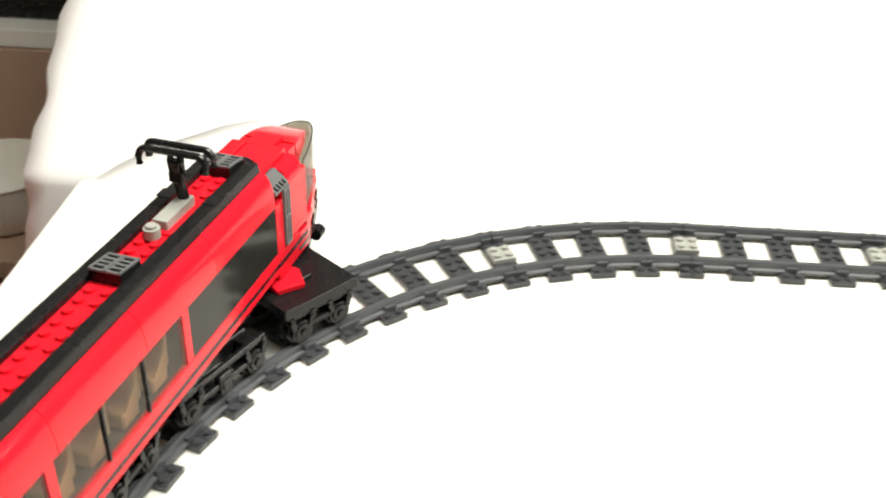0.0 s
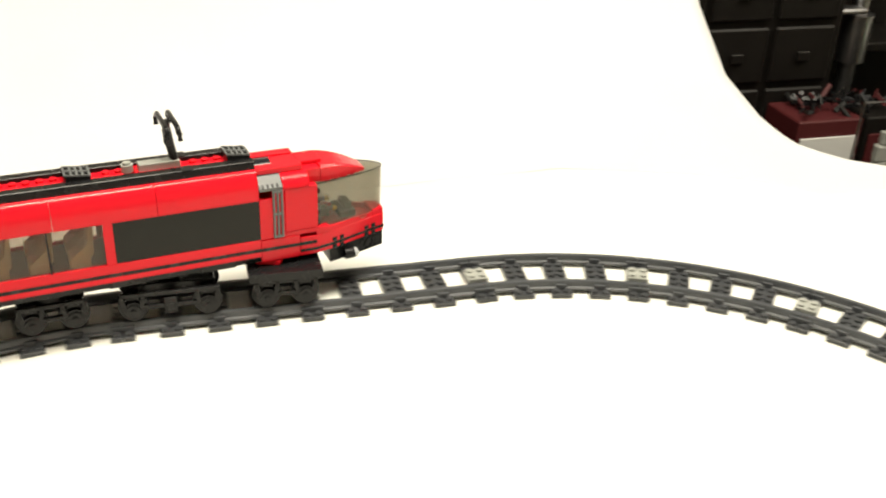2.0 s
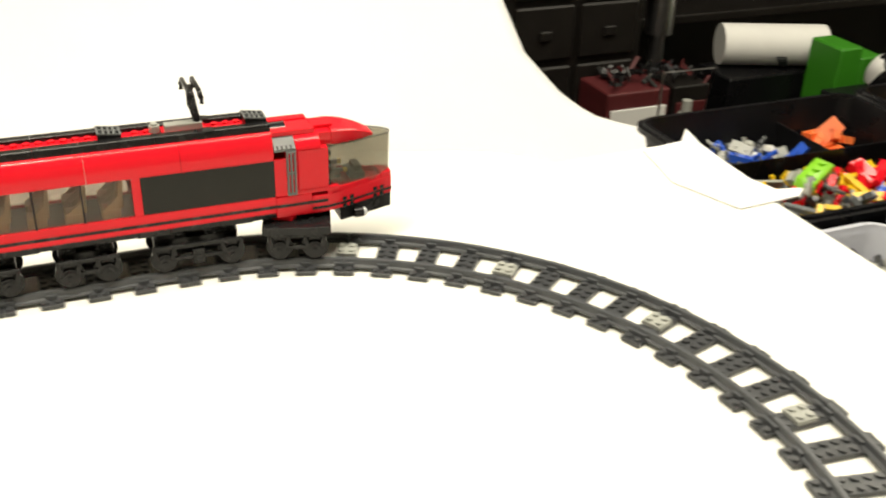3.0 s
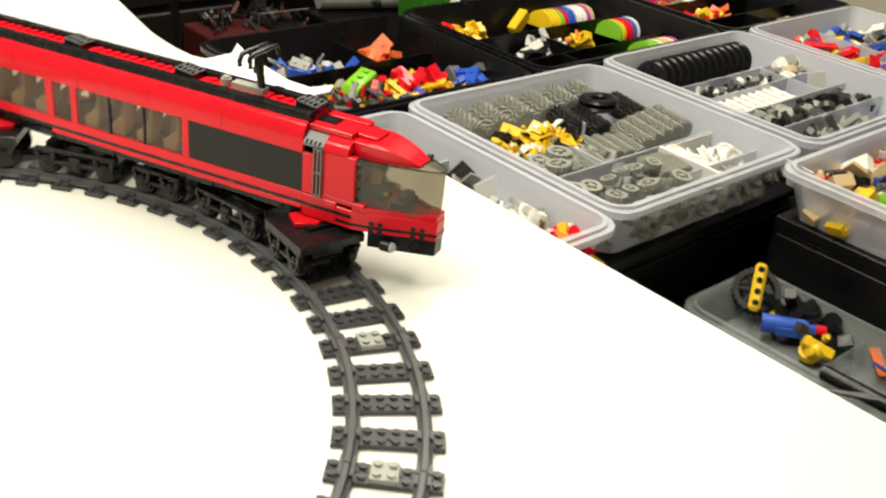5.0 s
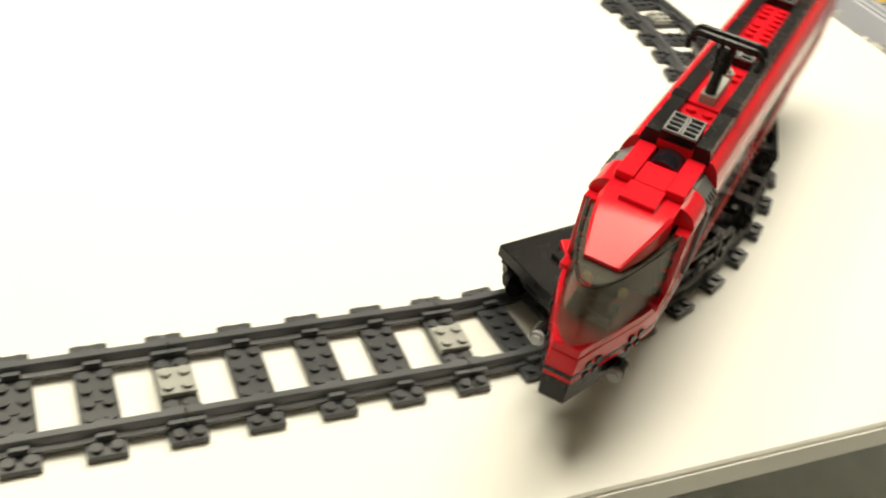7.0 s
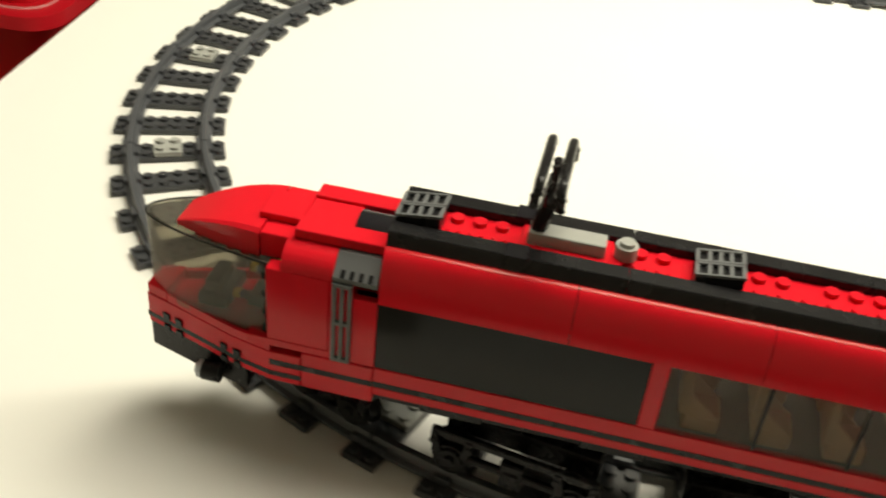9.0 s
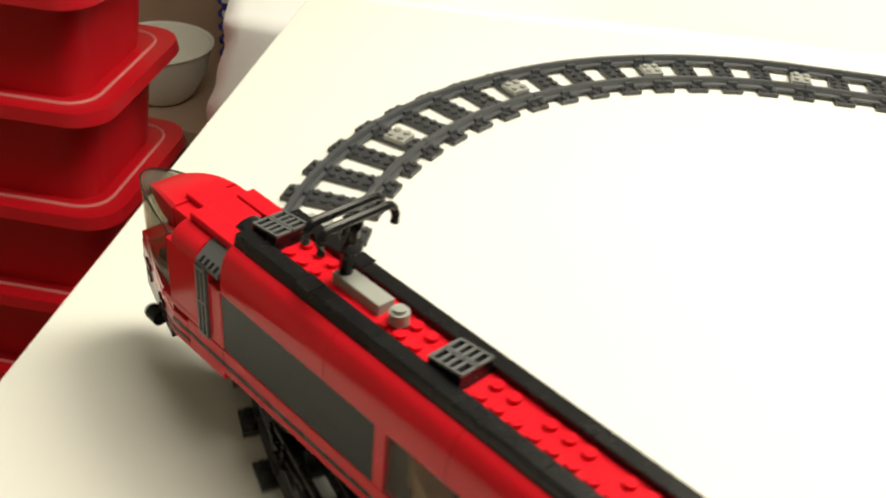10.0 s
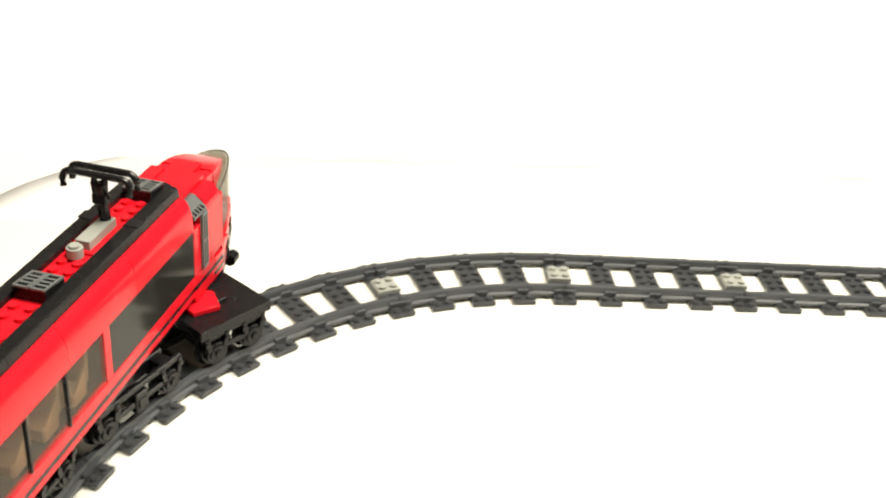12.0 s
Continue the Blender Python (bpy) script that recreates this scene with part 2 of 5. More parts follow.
# ---- toy track: oval of 16 curves and 4 straights ----
R, PIECE, STEP = 0.32, 0.128, radians(22.5)
SEG = R * STEP
LAP = 4 * PIECE + 16 * SEG


def along(s):
    """Place and heading on the track's centre line, s metres on from the far straight's start, clockwise."""
    s %= LAP
    if s < 2 * PIECE:
        return Vector((-PIECE + s, R, 0)), 0.0
    s -= 2 * PIECE
    if s < 8 * SEG:
        a = math.pi / 2 - s / R
        return Vector((PIECE + R * math.cos(a), R * math.sin(a), 0)), a - math.pi / 2
    s -= 8 * SEG
    if s < 2 * PIECE:
        return Vector((PIECE - s, -R, 0)), -math.pi
    s -= 2 * PIECE
    a = -math.pi / 2 - s / R
    return Vector((-PIECE + R * math.cos(a), R * math.sin(a), 0)), a - math.pi / 2


def spot(q, side, curved):
    """Place on a track piece's own plan: q metres along it, side metres to the left."""
    if not curved:
        return q, side, 0.0
    a = q / R
    return (R + side) * math.sin(a), -R + (R + side) * math.cos(a), -a


def rail(bm, off, curved):
    prof = [(-0.0042, 0.0030), (-0.0042, 0.0046), (-0.0022, 0.0054), (-0.0020, 0.0088), (-0.0015, 0.0096), (0.0015, 0.0096), (0.0020, 0.0088), (0.0022, 0.0054), (0.0042, 0.0046), (0.0042, 0.0030)]
    n = 12 if curved else 1
    long = SEG if curved else PIECE
    rings = []
    for i in range(n + 1):
        q = 0.0004 + (long - 0.0008) * i / n
        ring = []
        for w, z in prof:
            x, y, _ = spot(q, off + w, curved)
            ring.append(bm.verts.new((x, y, z)))
        rings.append(ring)
    for a, b in zip(rings, rings[1:]):
        for k in range(len(prof)):
            j = (k + 1) % len(prof)
            bm.faces.new((a[k], b[k], b[j], a[j]))
    bm.faces.new(rings[0])
    bm.faces.new(rings[-1][::-1])
    bmesh.ops.recalc_face_normals(bm, faces=bm.faces[:])
    # clips beside the rail over each sleeper
    for i in range(5):
        q = min(max(long * i / 4, 0.004), long - 0.004)
        for sgn in (-1, 1):
            x, y, a = spot(q, off + sgn * 0.0034, curved)
            m = Matrix.Translation((x, y, 0.0058)) @ Matrix.Rotation(a, 4, "Z") @ Matrix.Diagonal((0.0075, 0.0022, 0.0034, 1))
            bmesh.ops.create_cube(bm, size=1.0, matrix=m)


def sleeper_mesh(half):
    """half: 0 whole, -1 the piece's first half sleeper, 1 its last."""
    bm = bmesh.new()
    x0, x1 = {0: (-0.0079, 0.0079), -1: (0.0002, 0.0079), 1: (-0.0079, -0.0002)}[half]
    bx(bm, x0, x1, -0.032, 0.032, 0.0, 0.0032, 0.0003)
    for sx in ((-0.004, 0.004) if half == 0 else ((0.004,) if half < 0 else (-0.004,))):
        for k in (-28, -12, -4, 4, 12, 28):
            if half != 0 and abs(k) < 5:
                continue
            cyl(bm, (sx, k / 1000, 0.0040), 0.00245, 0.0018, seg=12)
    if half == 0:
        cyl(bm, (0, 0, 0.0034), 0.0030, 0.0010, seg=8)
    return mesh("sleeper", bm, DARK)


SLEEPERS = {k: sleeper_mesh(k) for k in (-1, 0, 1)}


def track_piece(curved):
    ob = thing("curved_track" if curved else "straight_track", None, "dark grey plastic curved toy rail piece on the board" if curved else "dark grey plastic straight toy rail piece on the board", "toy track", "toy track pieces")
    for off in (-0.0205, 0.0205):
        bm = bmesh.new()
        rail(bm, off, curved)
        part("rail", bm, RAILGREY, ob)
    long = SEG if curved else PIECE
    for i in range(5):
        x, y, a = spot(long * i / 4, 0, curved)
        sl = new("sleeper", SLEEPERS[-1 if i == 0 else (1 if i == 4 else 0)])
        sl.parent = ob
        sl.matrix_basis = Matrix.Translation((x, y, 0.0004)) @ Matrix.Rotation(a, 4, "Z")
    return ob


firsts = {}
q = 0.0
for i in range(20):
    curved = not (i in (0, 1, 10, 11))
    p, h = along(q + 1e-6)
    m = Matrix.Translation(p) @ Matrix.Rotation(h, 4, "Z")
    if curved in firsts:
        copy_thing(firsts[curved], m)
    else:
        firsts[curved] = track_piece(curved)
        firsts[curved].matrix_basis = m
    q += SEG if curved else PIECE

bm = bmesh.new()
bx(bm, -0.0078, 0.0078, -0.0078, 0.0078, 0.0036, 0.0068, 0.0003)
for sx in (-0.004, 0.004):
    for sy in (-0.004, 0.004):
        cyl(bm, (sx, sy, 0.0076), 0.00245, 0.0018, seg=14)
first = solid("joint_plate", bm, GREY, "light grey studded plate clipping two track pieces together", "toy plate", "track joint plates")
q = 0.0
for i in range(20):
    p, h = along(q + 1e-6)
    m = Matrix.Translation(p) @ Matrix.Rotation(h, 4, "Z")
    if i:
        copy_thing(first, m)
    else:
        first.matrix_basis = m
    q += SEG if i not in (0, 1, 10, 11) else PIECE

# ---- the toy train: u runs forward from the nose tip at 0, v to its left ----
train = thing("toy_train", None, "red and black toy express train running on the track", "toy train")
END = -0.42
W = 0.0238


def side_shell(sg):
    """Lower wall, posts and window band of one side; sg is the side's sign."""
    y0, y1 = sorted((sg * (W - 0.003), sg * W))
    bm = bmesh.new()
    bx(bm, END, -0.0957, y0, y1, 0.0525, 0.0592, 0.0003)
    bx(bm, END + 0.10, -0.0957, y0, y1, 0.0462, 0.0500, 0.0003)
    for a, b in ((-0.0957, -0.0868), (-0.1968, -0.1907), (-0.2995, -0.2935), (-0.3235, -0.3165), (END, END + 0.005)):
        bx(bm, a, b, y0, y1, 0.0592, 0.0890, 0.0003)
    part("side_wall", bm, RED, train)
    bm = bmesh.new()
    bx(bm, END, -0.0957, y0 - 0.0001 * sg, y1 - 0.0001 * sg, 0.0500, 0.0525)
    bx(bm, -0.0955, -0.0560, y0 + 0.00015 * sg, y1 + 0.00015 * sg, 0.0500, 0.0525)
    part("stripe", bm, BLACK, train, "thin black stripe along the side")
    bm = bmesh.new()
    bx(bm, -0.1907, -0.0957, y0 - 0.0003 * sg, y1 - 0.0003 * sg, 0.0592, 0.0885, 0.0002)
    part("side_panel", bm, PANEL, train, "glossy black blind window panel")
    panes = [(-0.2302, -0.1970), (-0.2618, -0.2306), (-0.2933, -0.2622), (-0.3163, -0.2997), (-0.4148, -0.3237)]
    ym = sg * (W - 0.0012)
    for a, b in panes:
        bm = bmesh.new()
        bx(bm, a, b, ym - 0.0006, ym + 0.0006, 0.0592, 0.0885)
        part("window_pane", bm, SMOKE, train, "smoked see-through window")
    for a in (-0.2304, -0.2620):
        bm = bmesh.new()
        bx(bm, a - 0.0006, a + 0.0006, ym - 0.0016, ym + 0.0004, 0.0592, 0.0885)
        part("window_bar", bm, BLACK, train)


for sg in (-1, 1):
    side_shell(sg)


def roof_panel(a, b):
    """One moulded roof length, rounded from the walls up to the black rails."""
    bm = bmesh.new()
    prof = []
    for k in range(11):
        q = math.pi / 2 * k / 10
        prof.append((0.0160 + (W - 0.0160) * math.cos(q) ** 0.85 if k < 10 else 0.0160, 0.0915 + 0.0172 * math.sin(q)))
    half = [(W, 0.0885)] + prof
    ring = [(-y, z) for y, z in half] + [(y, z) for y, z in half[::-1]] + [(W - 0.002, 0.0885), (0.0140, 0.1060), (-0.0140, 0.1060), (-W + 0.002, 0.0885)]
    prism(bm, ring, a + 0.00015, b - 0.00015, "yz")
    part("roof_panel", bm, RED, train)


for a, b in ((-0.162, -0.0957), (-0.226, -0.162), (-0.290, -0.226), (-0.354, -0.290), (END, -0.354)):
    roof_panel(a, b)
for sg in (-1, 1):
    for a, b in ((-0.177, -0.0957), (-0.257, -0.177), (-0.337, -0.257), (END, -0.337)):
        bm = bmesh.new()
        prism(bm, [(sg * 0.0083, 0.1062), (sg * 0.0083, 0.1136), (sg * 0.0087, 0.1139), (sg * 0.0150, 0.1139), (sg * 0.0154, 0.1136), (sg * 0.0166, 0.1088), (sg * 0.0166, 0.1062)], a + 0.0001, b - 0.0001, "yz")
        part("roof_rail", bm, BLACK, train, "black roof edge tiles")
bm = bmesh.new()
bx(bm, END, -0.0957, -0.0082, 0.0084, 0.1075, 0.1106)
VENTS = (-0.104, -0.206, -0.308, -0.408)
u = -0.116
row = 0
while u > END + 0.008:
    if min(abs(u - v) for v in VENTS) > 0.0100 and not -0.1715 < u < -0.1385:
        for sy in (-0.0040, 0.0040):
            if not (sy < 0 and row % 4 == 3):
                cyl(bm, (u, sy, 0.1114), 0.00245, 0.0018, seg=14)
    row += 1
    u -= 0.008
part("studded_roof_strip", bm, RED, train, "red studded plates between the black roof rails")
for u, sy in ((-0.1395, 0.0123), (-0.1395, -0.0123)):
    bm = bmesh.new()
    bx(bm, u - 0.004, u + 0.004, sy - 0.0040, sy + 0.0040, 0.1138, 0.1143, 0.0002)
    part("rail_joint", bm, GLOSS, train, "black tile bridging two roof rails")
for v in VENTS:
    bm = bmesh.new()
    prism(bm, [(v - 0.0078, 0.1108), (v + 0.0078, 0.1108), (v + 0.0078, 0.1150), (v - 0.0078, 0.1170)], -0.0078, 0.0078, "xz")
    base = part("vent_block", bm, BLACK, train)
    for sy in (-0.0040, 0.0040):
        bm = bmesh.new()
        def top(x):
            return 0.1170 - 0.0020 * (x - v + 0.0078) / 0.0156 + 0.0008
        for x in (v - 0.0075, v - 0.0035, v, v + 0.0035, v + 0.0075):
            bx(bm, x - 0.0007, x + 0.0007, sy - 0.0037, sy + 0.0037, top(x) - 0.0008, top(x) + 0.0002)
        for y in (sy - 0.0033, sy + 0.0033):
            prism(bm, [(v - 0.0078, top(v - 0.0078) - 0.0006), (v + 0.0078, top(v + 0.0078) - 0.0006), (v + 0.0078, top(v + 0.0078) + 0.0004), (v - 0.0078, top(v - 0.0078) + 0.0004)], y - 0.0005, y + 0.0005, "xz")
        part("vent_grille", bm, GRILLE, base, "grey slotted vent tile")
bm = bmesh.new()
bx(bm, -0.168, -0.1415, -0.0039, 0.0039, 0.1106, 0.1168, 0.0003)
part("grey_tile", bm, GREY, train, "light grey tile that carries the current collector")
bm = bmesh.new()
bx(bm, -0.1705, -0.1390, -0.0080, 0.0080, 0.1090, 0.1121, 0.0003)
part("red_plate", bm, RED, train)
bm = bmesh.new()
cyl(bm, (-0.1748, 0, 0.1145), 0.0039, 0.0048, seg=20)
cyl(bm, (-0.1748, 0, 0.1176), 0.0026, 0.0016, seg=16)
part("round_stud", bm, GREY, train, "light grey round stud with a cross slot")
bm = bmesh.new()
tube(bm, [(-0.1445, 0, 0.1165), (-0.1465, 0, 0.1270), (-0.1480, 0, 0.1380)], 0.0029)
bx(bm, -0.1500, -0.1450, -0.0038, 0.0038, 0.1270, 0.1325, 0.0006)
for sy in (-0.003, 0.003):
    tube(bm, [(-0.1470, sy, 0.1300), (-0.1480, sy, 0.1380), (-0.1470, sy * 0.7, 0.1430)], 0.0016)
pan = part("current_collector", bm, BLACK, train, "black current collector arm with two hooked bars")
for du in (-0.0036, 0.0036):
    bm = bmesh.new()
    pts = []
    for sg in (-1, 1):
        side = [(-0.147 + du * 1.2, sg * 0.0170, 0.1355), (-0.147 + du * 1.2, sg * 0.0172, 0.1395)]
        side += [(-0.147 + du, sg * (0.0172 - 0.0042 * (1 - math.cos(math.pi / 2 * k / 5))), 0.1395 + 0.0042 * math.sin(math.pi / 2 * k / 5)) for k in range(1, 6)]
        pts = pts + side if sg < 0 else pts + side[::-1]
    tube(bm, pts, 0.0018)
    part("collector_bar", bm, BLACK, pan)

# cab and nose
NOSE = [(0.0008, -0.0062), (0.0008, 0.0062), (-0.020, 0.0130), (-0.040, 0.0200), (-0.056, W), (-0.068, W), (-0.068, -W), (-0.056, -W), (-0.040, -0.0200), (-0.020, -0.0130)]
bm = bmesh.new()
prism(bm, NOSE, 0.0420, 0.0560, "xy", 0.0004)
bx(bm, -0.0955, -0.0682, -W, W, 0.0420, 0.0585, 0.0004)
nose = part("nose", bm, RED, train)
bm = bmesh.new()
prism(bm, [(0.0004, -0.0060), (0.0004, 0.0060), (-0.0090, 0.0090), (-0.0090, -0.0090)], 0.0560, 0.0607, "xy", 0.0004)
part("nose_tip", bm, RED, nose)
for sg in (-1, 1):
    bm = bmesh.new()
    prism(bm, [(-0.0092, sg * 0.0090), (-0.020, sg * 0.0128), (-0.040, sg * 0.0198), (-0.056, sg * (W - 0.0003)), (-0.056, sg * (W - 0.0024)), (-0.040, sg * 0.0178), (-0.020, sg * 0.0106), (-0.0092, sg * 0.0070)], 0.0560, 0.0597, "xy")
    part("nose_rim", bm, RED, nose)
bm = bmesh.new()
prism(bm, [(x + (0.0003 if x > 0 else 0), y * 1.006) for x, y in NOSE], 0.0448, 0.0470, "xy")
part("stripe", bm, BLACK, nose, "thin black stripe round the nose")
for sg in (-1, 1):
    for u0 in (-0.0085, -0.0145, -0.0360, -0.0420):
        yy = sg * float(np.interp(-u0, [0, 0.020, 0.040, 0.056], [0.0062, 0.0130, 0.0200, W]))
        for z in (0.0432, 0.0490):
            bm = bmesh.new()
            bx(bm, -0.0017, 0.0017, -0.0009, 0.0009, -0.0014, 0.0014, 0.0002)
            part("nose_slot", bm, BLACK, nose, "", pose(u0, yy, z, 0, 0, -sg * 18.5))
bm = bmesh.new()
prism(bm, [(0.0004, -0.0058), (0.0004, 0.0058), (-0.020, 0.0123), (-0.045, 0.0193), (-0.045, -0.0193), (-0.020, -0.0123)], 0.0300, 0.0420, "xy", 0.0004)
bumper = part("bumper", bm, BLACK, train, "black bumper under the nose")
for sg in (-1, 1):
    bm = bmesh.new()
    cyl(bm, (-0.0305, sg * 0.0185, 0.0345), 0.0040, 0.0070, "x", 16)
    light = part("headlight", bm, BLACK, train)
    bm = bmesh.new()
    cyl(bm, (-0.0262, sg * 0.0185, 0.0345), 0.0036, 0.0022, "x", 16)
    cyl(bm, (-0.0246, sg * 0.0185, 0.0345), 0.0022, 0.0016, "x", 12)
    part("lens", bm, LENS, light, "clear round lens")
bm = bmesh.new()
bx(bm, -0.0955, -0.0550, -0.0215, 0.0215, 0.0585, 0.0600)
part("cab_floor", bm, DARK, train)
for sg in (-1, 1):
    y0, y1 = sorted((sg * (W - 0.006), sg * W))
    bm = bmesh.new()
    bx(bm, -0.0782, -0.0550, y0, y1, 0.0622, 0.0942, 0.0004)
    part("cab_wall", bm, RED, train)
    bm = bmesh.new()
    bx(bm, -0.0868, -0.0784, y0, y1, 0.0590, 0.0942, 0.0002)
    part("cab_post", bm, RED, train)
    bm = bmesh.new()
    bx(bm, -0.0862, -0.0470, y0 - 0.0003 * sg, y1 - 0.0003 * sg, 0.0586, 0.0620, 0.0003)
    part("cab_sill", bm, RED, train)
    bm = bmesh.new()
    for k in range(3):
        u0 = -0.0867 + 0.0028 * k
        a, b = sorted((sg * (W - 0.001), sg * (W + 0.0017)))
        bx(bm, u0, u0 + 0.0014, a, b, 0.0600, 0.0946, 0.0003)
    for z in (0.0605, 0.0772, 0.0939):
        a, b = sorted((sg * (W - 0.001), sg * (W + 0.0016)))
        bx(bm, -0.0867, -0.0797, a, b, z - 0.0007, z + 0.0007)
    part("side_grille", bm, GRILLE, train, "grey upright ladder grille beside the cab")
    bm = bmesh.new()
    prism(bm, [(sg * (W + 0.0006), 0.0949), (sg * (W + 0.0006), 0.0968), (sg * 0.0172, 0.1030), (sg * 0.0150, 0.1030), (sg * 0.0150, 0.0955)], -0.0953, -0.0795, "yz")
    vent = part("side_vent", bm, GRILLE, train, "grey slotted slope beside the cab roof")
    bm = bmesh.new()
    for k in range(4):
        u0 = -0.0935 + 0.0033 * k
        prism(bm, [(sg * (W + 0.0009), 0.0971), (sg * 0.0215, 0.0992), (sg * 0.0211, 0.0985), (sg * (W + 0.0003), 0.0964)], u0, u0 + 0.0016, "yz")
    part("vent_slot", bm, BLACK, vent)
    bm = bmesh.new()
    ring = [(sg * 0.0130, 0.0945)] + [(sg * (0.0150 + 0.0094 * math.cos(a)), 0.0944 + 0.0088 * math.sin(a)) for a in (math.pi / 2 * k / 6 for k in range(7))] + [(sg * 0.0130, 0.1032)]
    prism(bm, ring, -0.0793, -0.0605, "yz", 0.0003)
    part("cab_shoulder", bm, RED, train, "red rounded shoulder brick")
for b6 in ((-0.0955, -0.0628, -0.0158, -0.0073, 0.1036, 0.1073), (-0.0955, -0.0628, 0.0073, 0.0158, 0.1036, 0.1073), (-0.0815, -0.0628, -0.0071, 0.0071, 0.1036, 0.1062),
           (-0.0955, -0.0682, -0.0150, 0.0150, 0.0960, 0.1034), (-0.0626, -0.0471, -0.0080, 0.0080, 0.1032, 0.1060), (-0.0680, -0.0503, -0.0160, 0.0160, 0.0930, 0.1031)):
    bm = bmesh.new()
    bx(bm, *b6, 0.0003)
    part("roof_plate", bm, RED, train)
bm = bmesh.new()
rows = []
for k in range(8):
    q = k / 7
    u0 = -0.0500 + 0.0350 * q
    half = 0.0164 * (1 - q) + 0.0076 * q + 0.0012 * math.sin(math.pi * q)
    zt = 0.1038 - 0.0093 * q ** 2.0
    zb = 0.0928
    ch = 0.0012 * (1 - q) + 0.0002
    rows.append([bm.verts.new(c) for c in ((u0, -half, zb), (u0, -half, zt - ch), (u0, -half * 0.90, zt), (u0, half * 0.90, zt), (u0, half, zt - ch), (u0, half, zb))])
for a, b in zip(rows, rows[1:]):
    for k in range(6):
        j = (k + 1) % 6
        bm.faces.new((a[k], a[j], b[j], b[k]))
bm.faces.new(rows[0][::-1])
bm.faces.new(rows[-1])
bmesh.ops.recalc_face_normals(bm, faces=bm.faces[:])
for k in range(4):
    for sg in (-1, 1):
        cyl(bm, (-0.044 + 0.0065 * k, sg * (0.0140 - 0.0019 * k), 0.0922), 0.0018, 0.0028, "z", 8)
part("nose_wedge", bm, RED, train, "red pointed wedge over the windscreen", None, 14)
bm = bmesh.new()
ring = [(0.0070 * math.cos(a), 0.1040 + 0.0042 * math.sin(a)) for a in (math.pi * k / 10 for k in range(11))]
prism(bm, ring, -0.0955, -0.0817, "yz")
part("roof_horn", bm, GLOSS, train, "glossy black rounded roof slope")


def canopy():
    bm = bmesh.new()
    lo, hi = [], []
    n = 14
    for k in range(-n, n + 1):
        t = abs(k) / n
        u0, y = 0.0004 - 0.0553 * t ** 1.8, math.copysign(0.0222 * t ** 0.92, k) if k else 0.0
        lo.append((u0, y * 0.96, 0.0575))
        hi.append((u0 + 0.0004 * (1 - t), y * 0.97, 0.0918 + 0.0022 * t))
    outer = [[bm.verts.new(p) for p in row] for row in (lo, hi)]
    inner = [[bm.verts.new((p[0] - 0.0009, p[1] * 0.955, p[2])) for p in row] for row in (lo, hi)]
    for i in range(2 * n):
        bm.faces.new((outer[0][i], outer[0][i + 1], outer[1][i + 1], outer[1][i]))
        bm.faces.new((inner[0][i + 1], inner[0][i], inner[1][i], inner[1][i + 1]))
        bm.faces.new((outer[1][i], outer[1][i + 1], inner[1][i + 1], inner[1][i]))
        bm.faces.new((outer[0][i + 1], outer[0][i], inner[0][i], inner[0][i + 1]))
    glass = part("windscreen", bm, CANOPY, train, "curved smoked windscreen open at the top")
    bm = bmesh.new()
    tube(bm, hi, 0.00045, 6)
    part("windscreen_rim", bm, PANEL, glass)
    bm = bmesh.new()
    prism(bm, [(p[0] - 0.002, p[1] * 0.93) for p in lo], 0.0917, 0.0922, "xy")
    part("windscreen_top", bm, CANOPY, glass)
    bm = bmesh.new()
    for sg in (-1, 1):
        for z in (0.064, 0.072, 0.080, 0.088):
            cyl(bm, (-0.0540, sg * 0.0190, z), 0.0025, 0.0030, "x", 12)
    part("windscreen_stud", bm, PANEL, glass)


canopy()
bm = bmesh.new()
bx(bm, -0.0572, -0.0462, -0.0068, 0.0068, 0.0600, 0.0705, 0.0006)
bx(bm, -0.0540, -0.0405, -0.0062, 0.0062, 0.0600, 0.0645, 0.0006)
for sg in (-1, 1):
    bx(bm, -0.0500, -0.0380, sg * 0.0085 - 0.0016, sg * 0.0085 + 0.0016, 0.0660, 0.0690, 0.0006)
fig = part("driver_figure", bm, DARK, train, "small toy figure at the controls")
bm = bmesh.new()
cyl(bm, (-0.0515, 0, 0.0745), 0.0046, 0.0075, seg=14)
for sg in (-1, 1):
    cyl(bm, (-0.0380, sg * 0.0085, 0.0675), 0.0019, 0.0028, "x", 8)
part("head", bm, YELLOW, fig, "yellow head and grips")
bm = bmesh.new()
bx(bm, -0.034, -0.022, -0.0100, 0.0100, 0.0590, 0.0640, 0.0005)
bx(bm, -0.030, -0.024, -0.0070, 0.0070, 0.0640, 0.0690, 0.0005)
part("control_desk", bm, DARK, train)

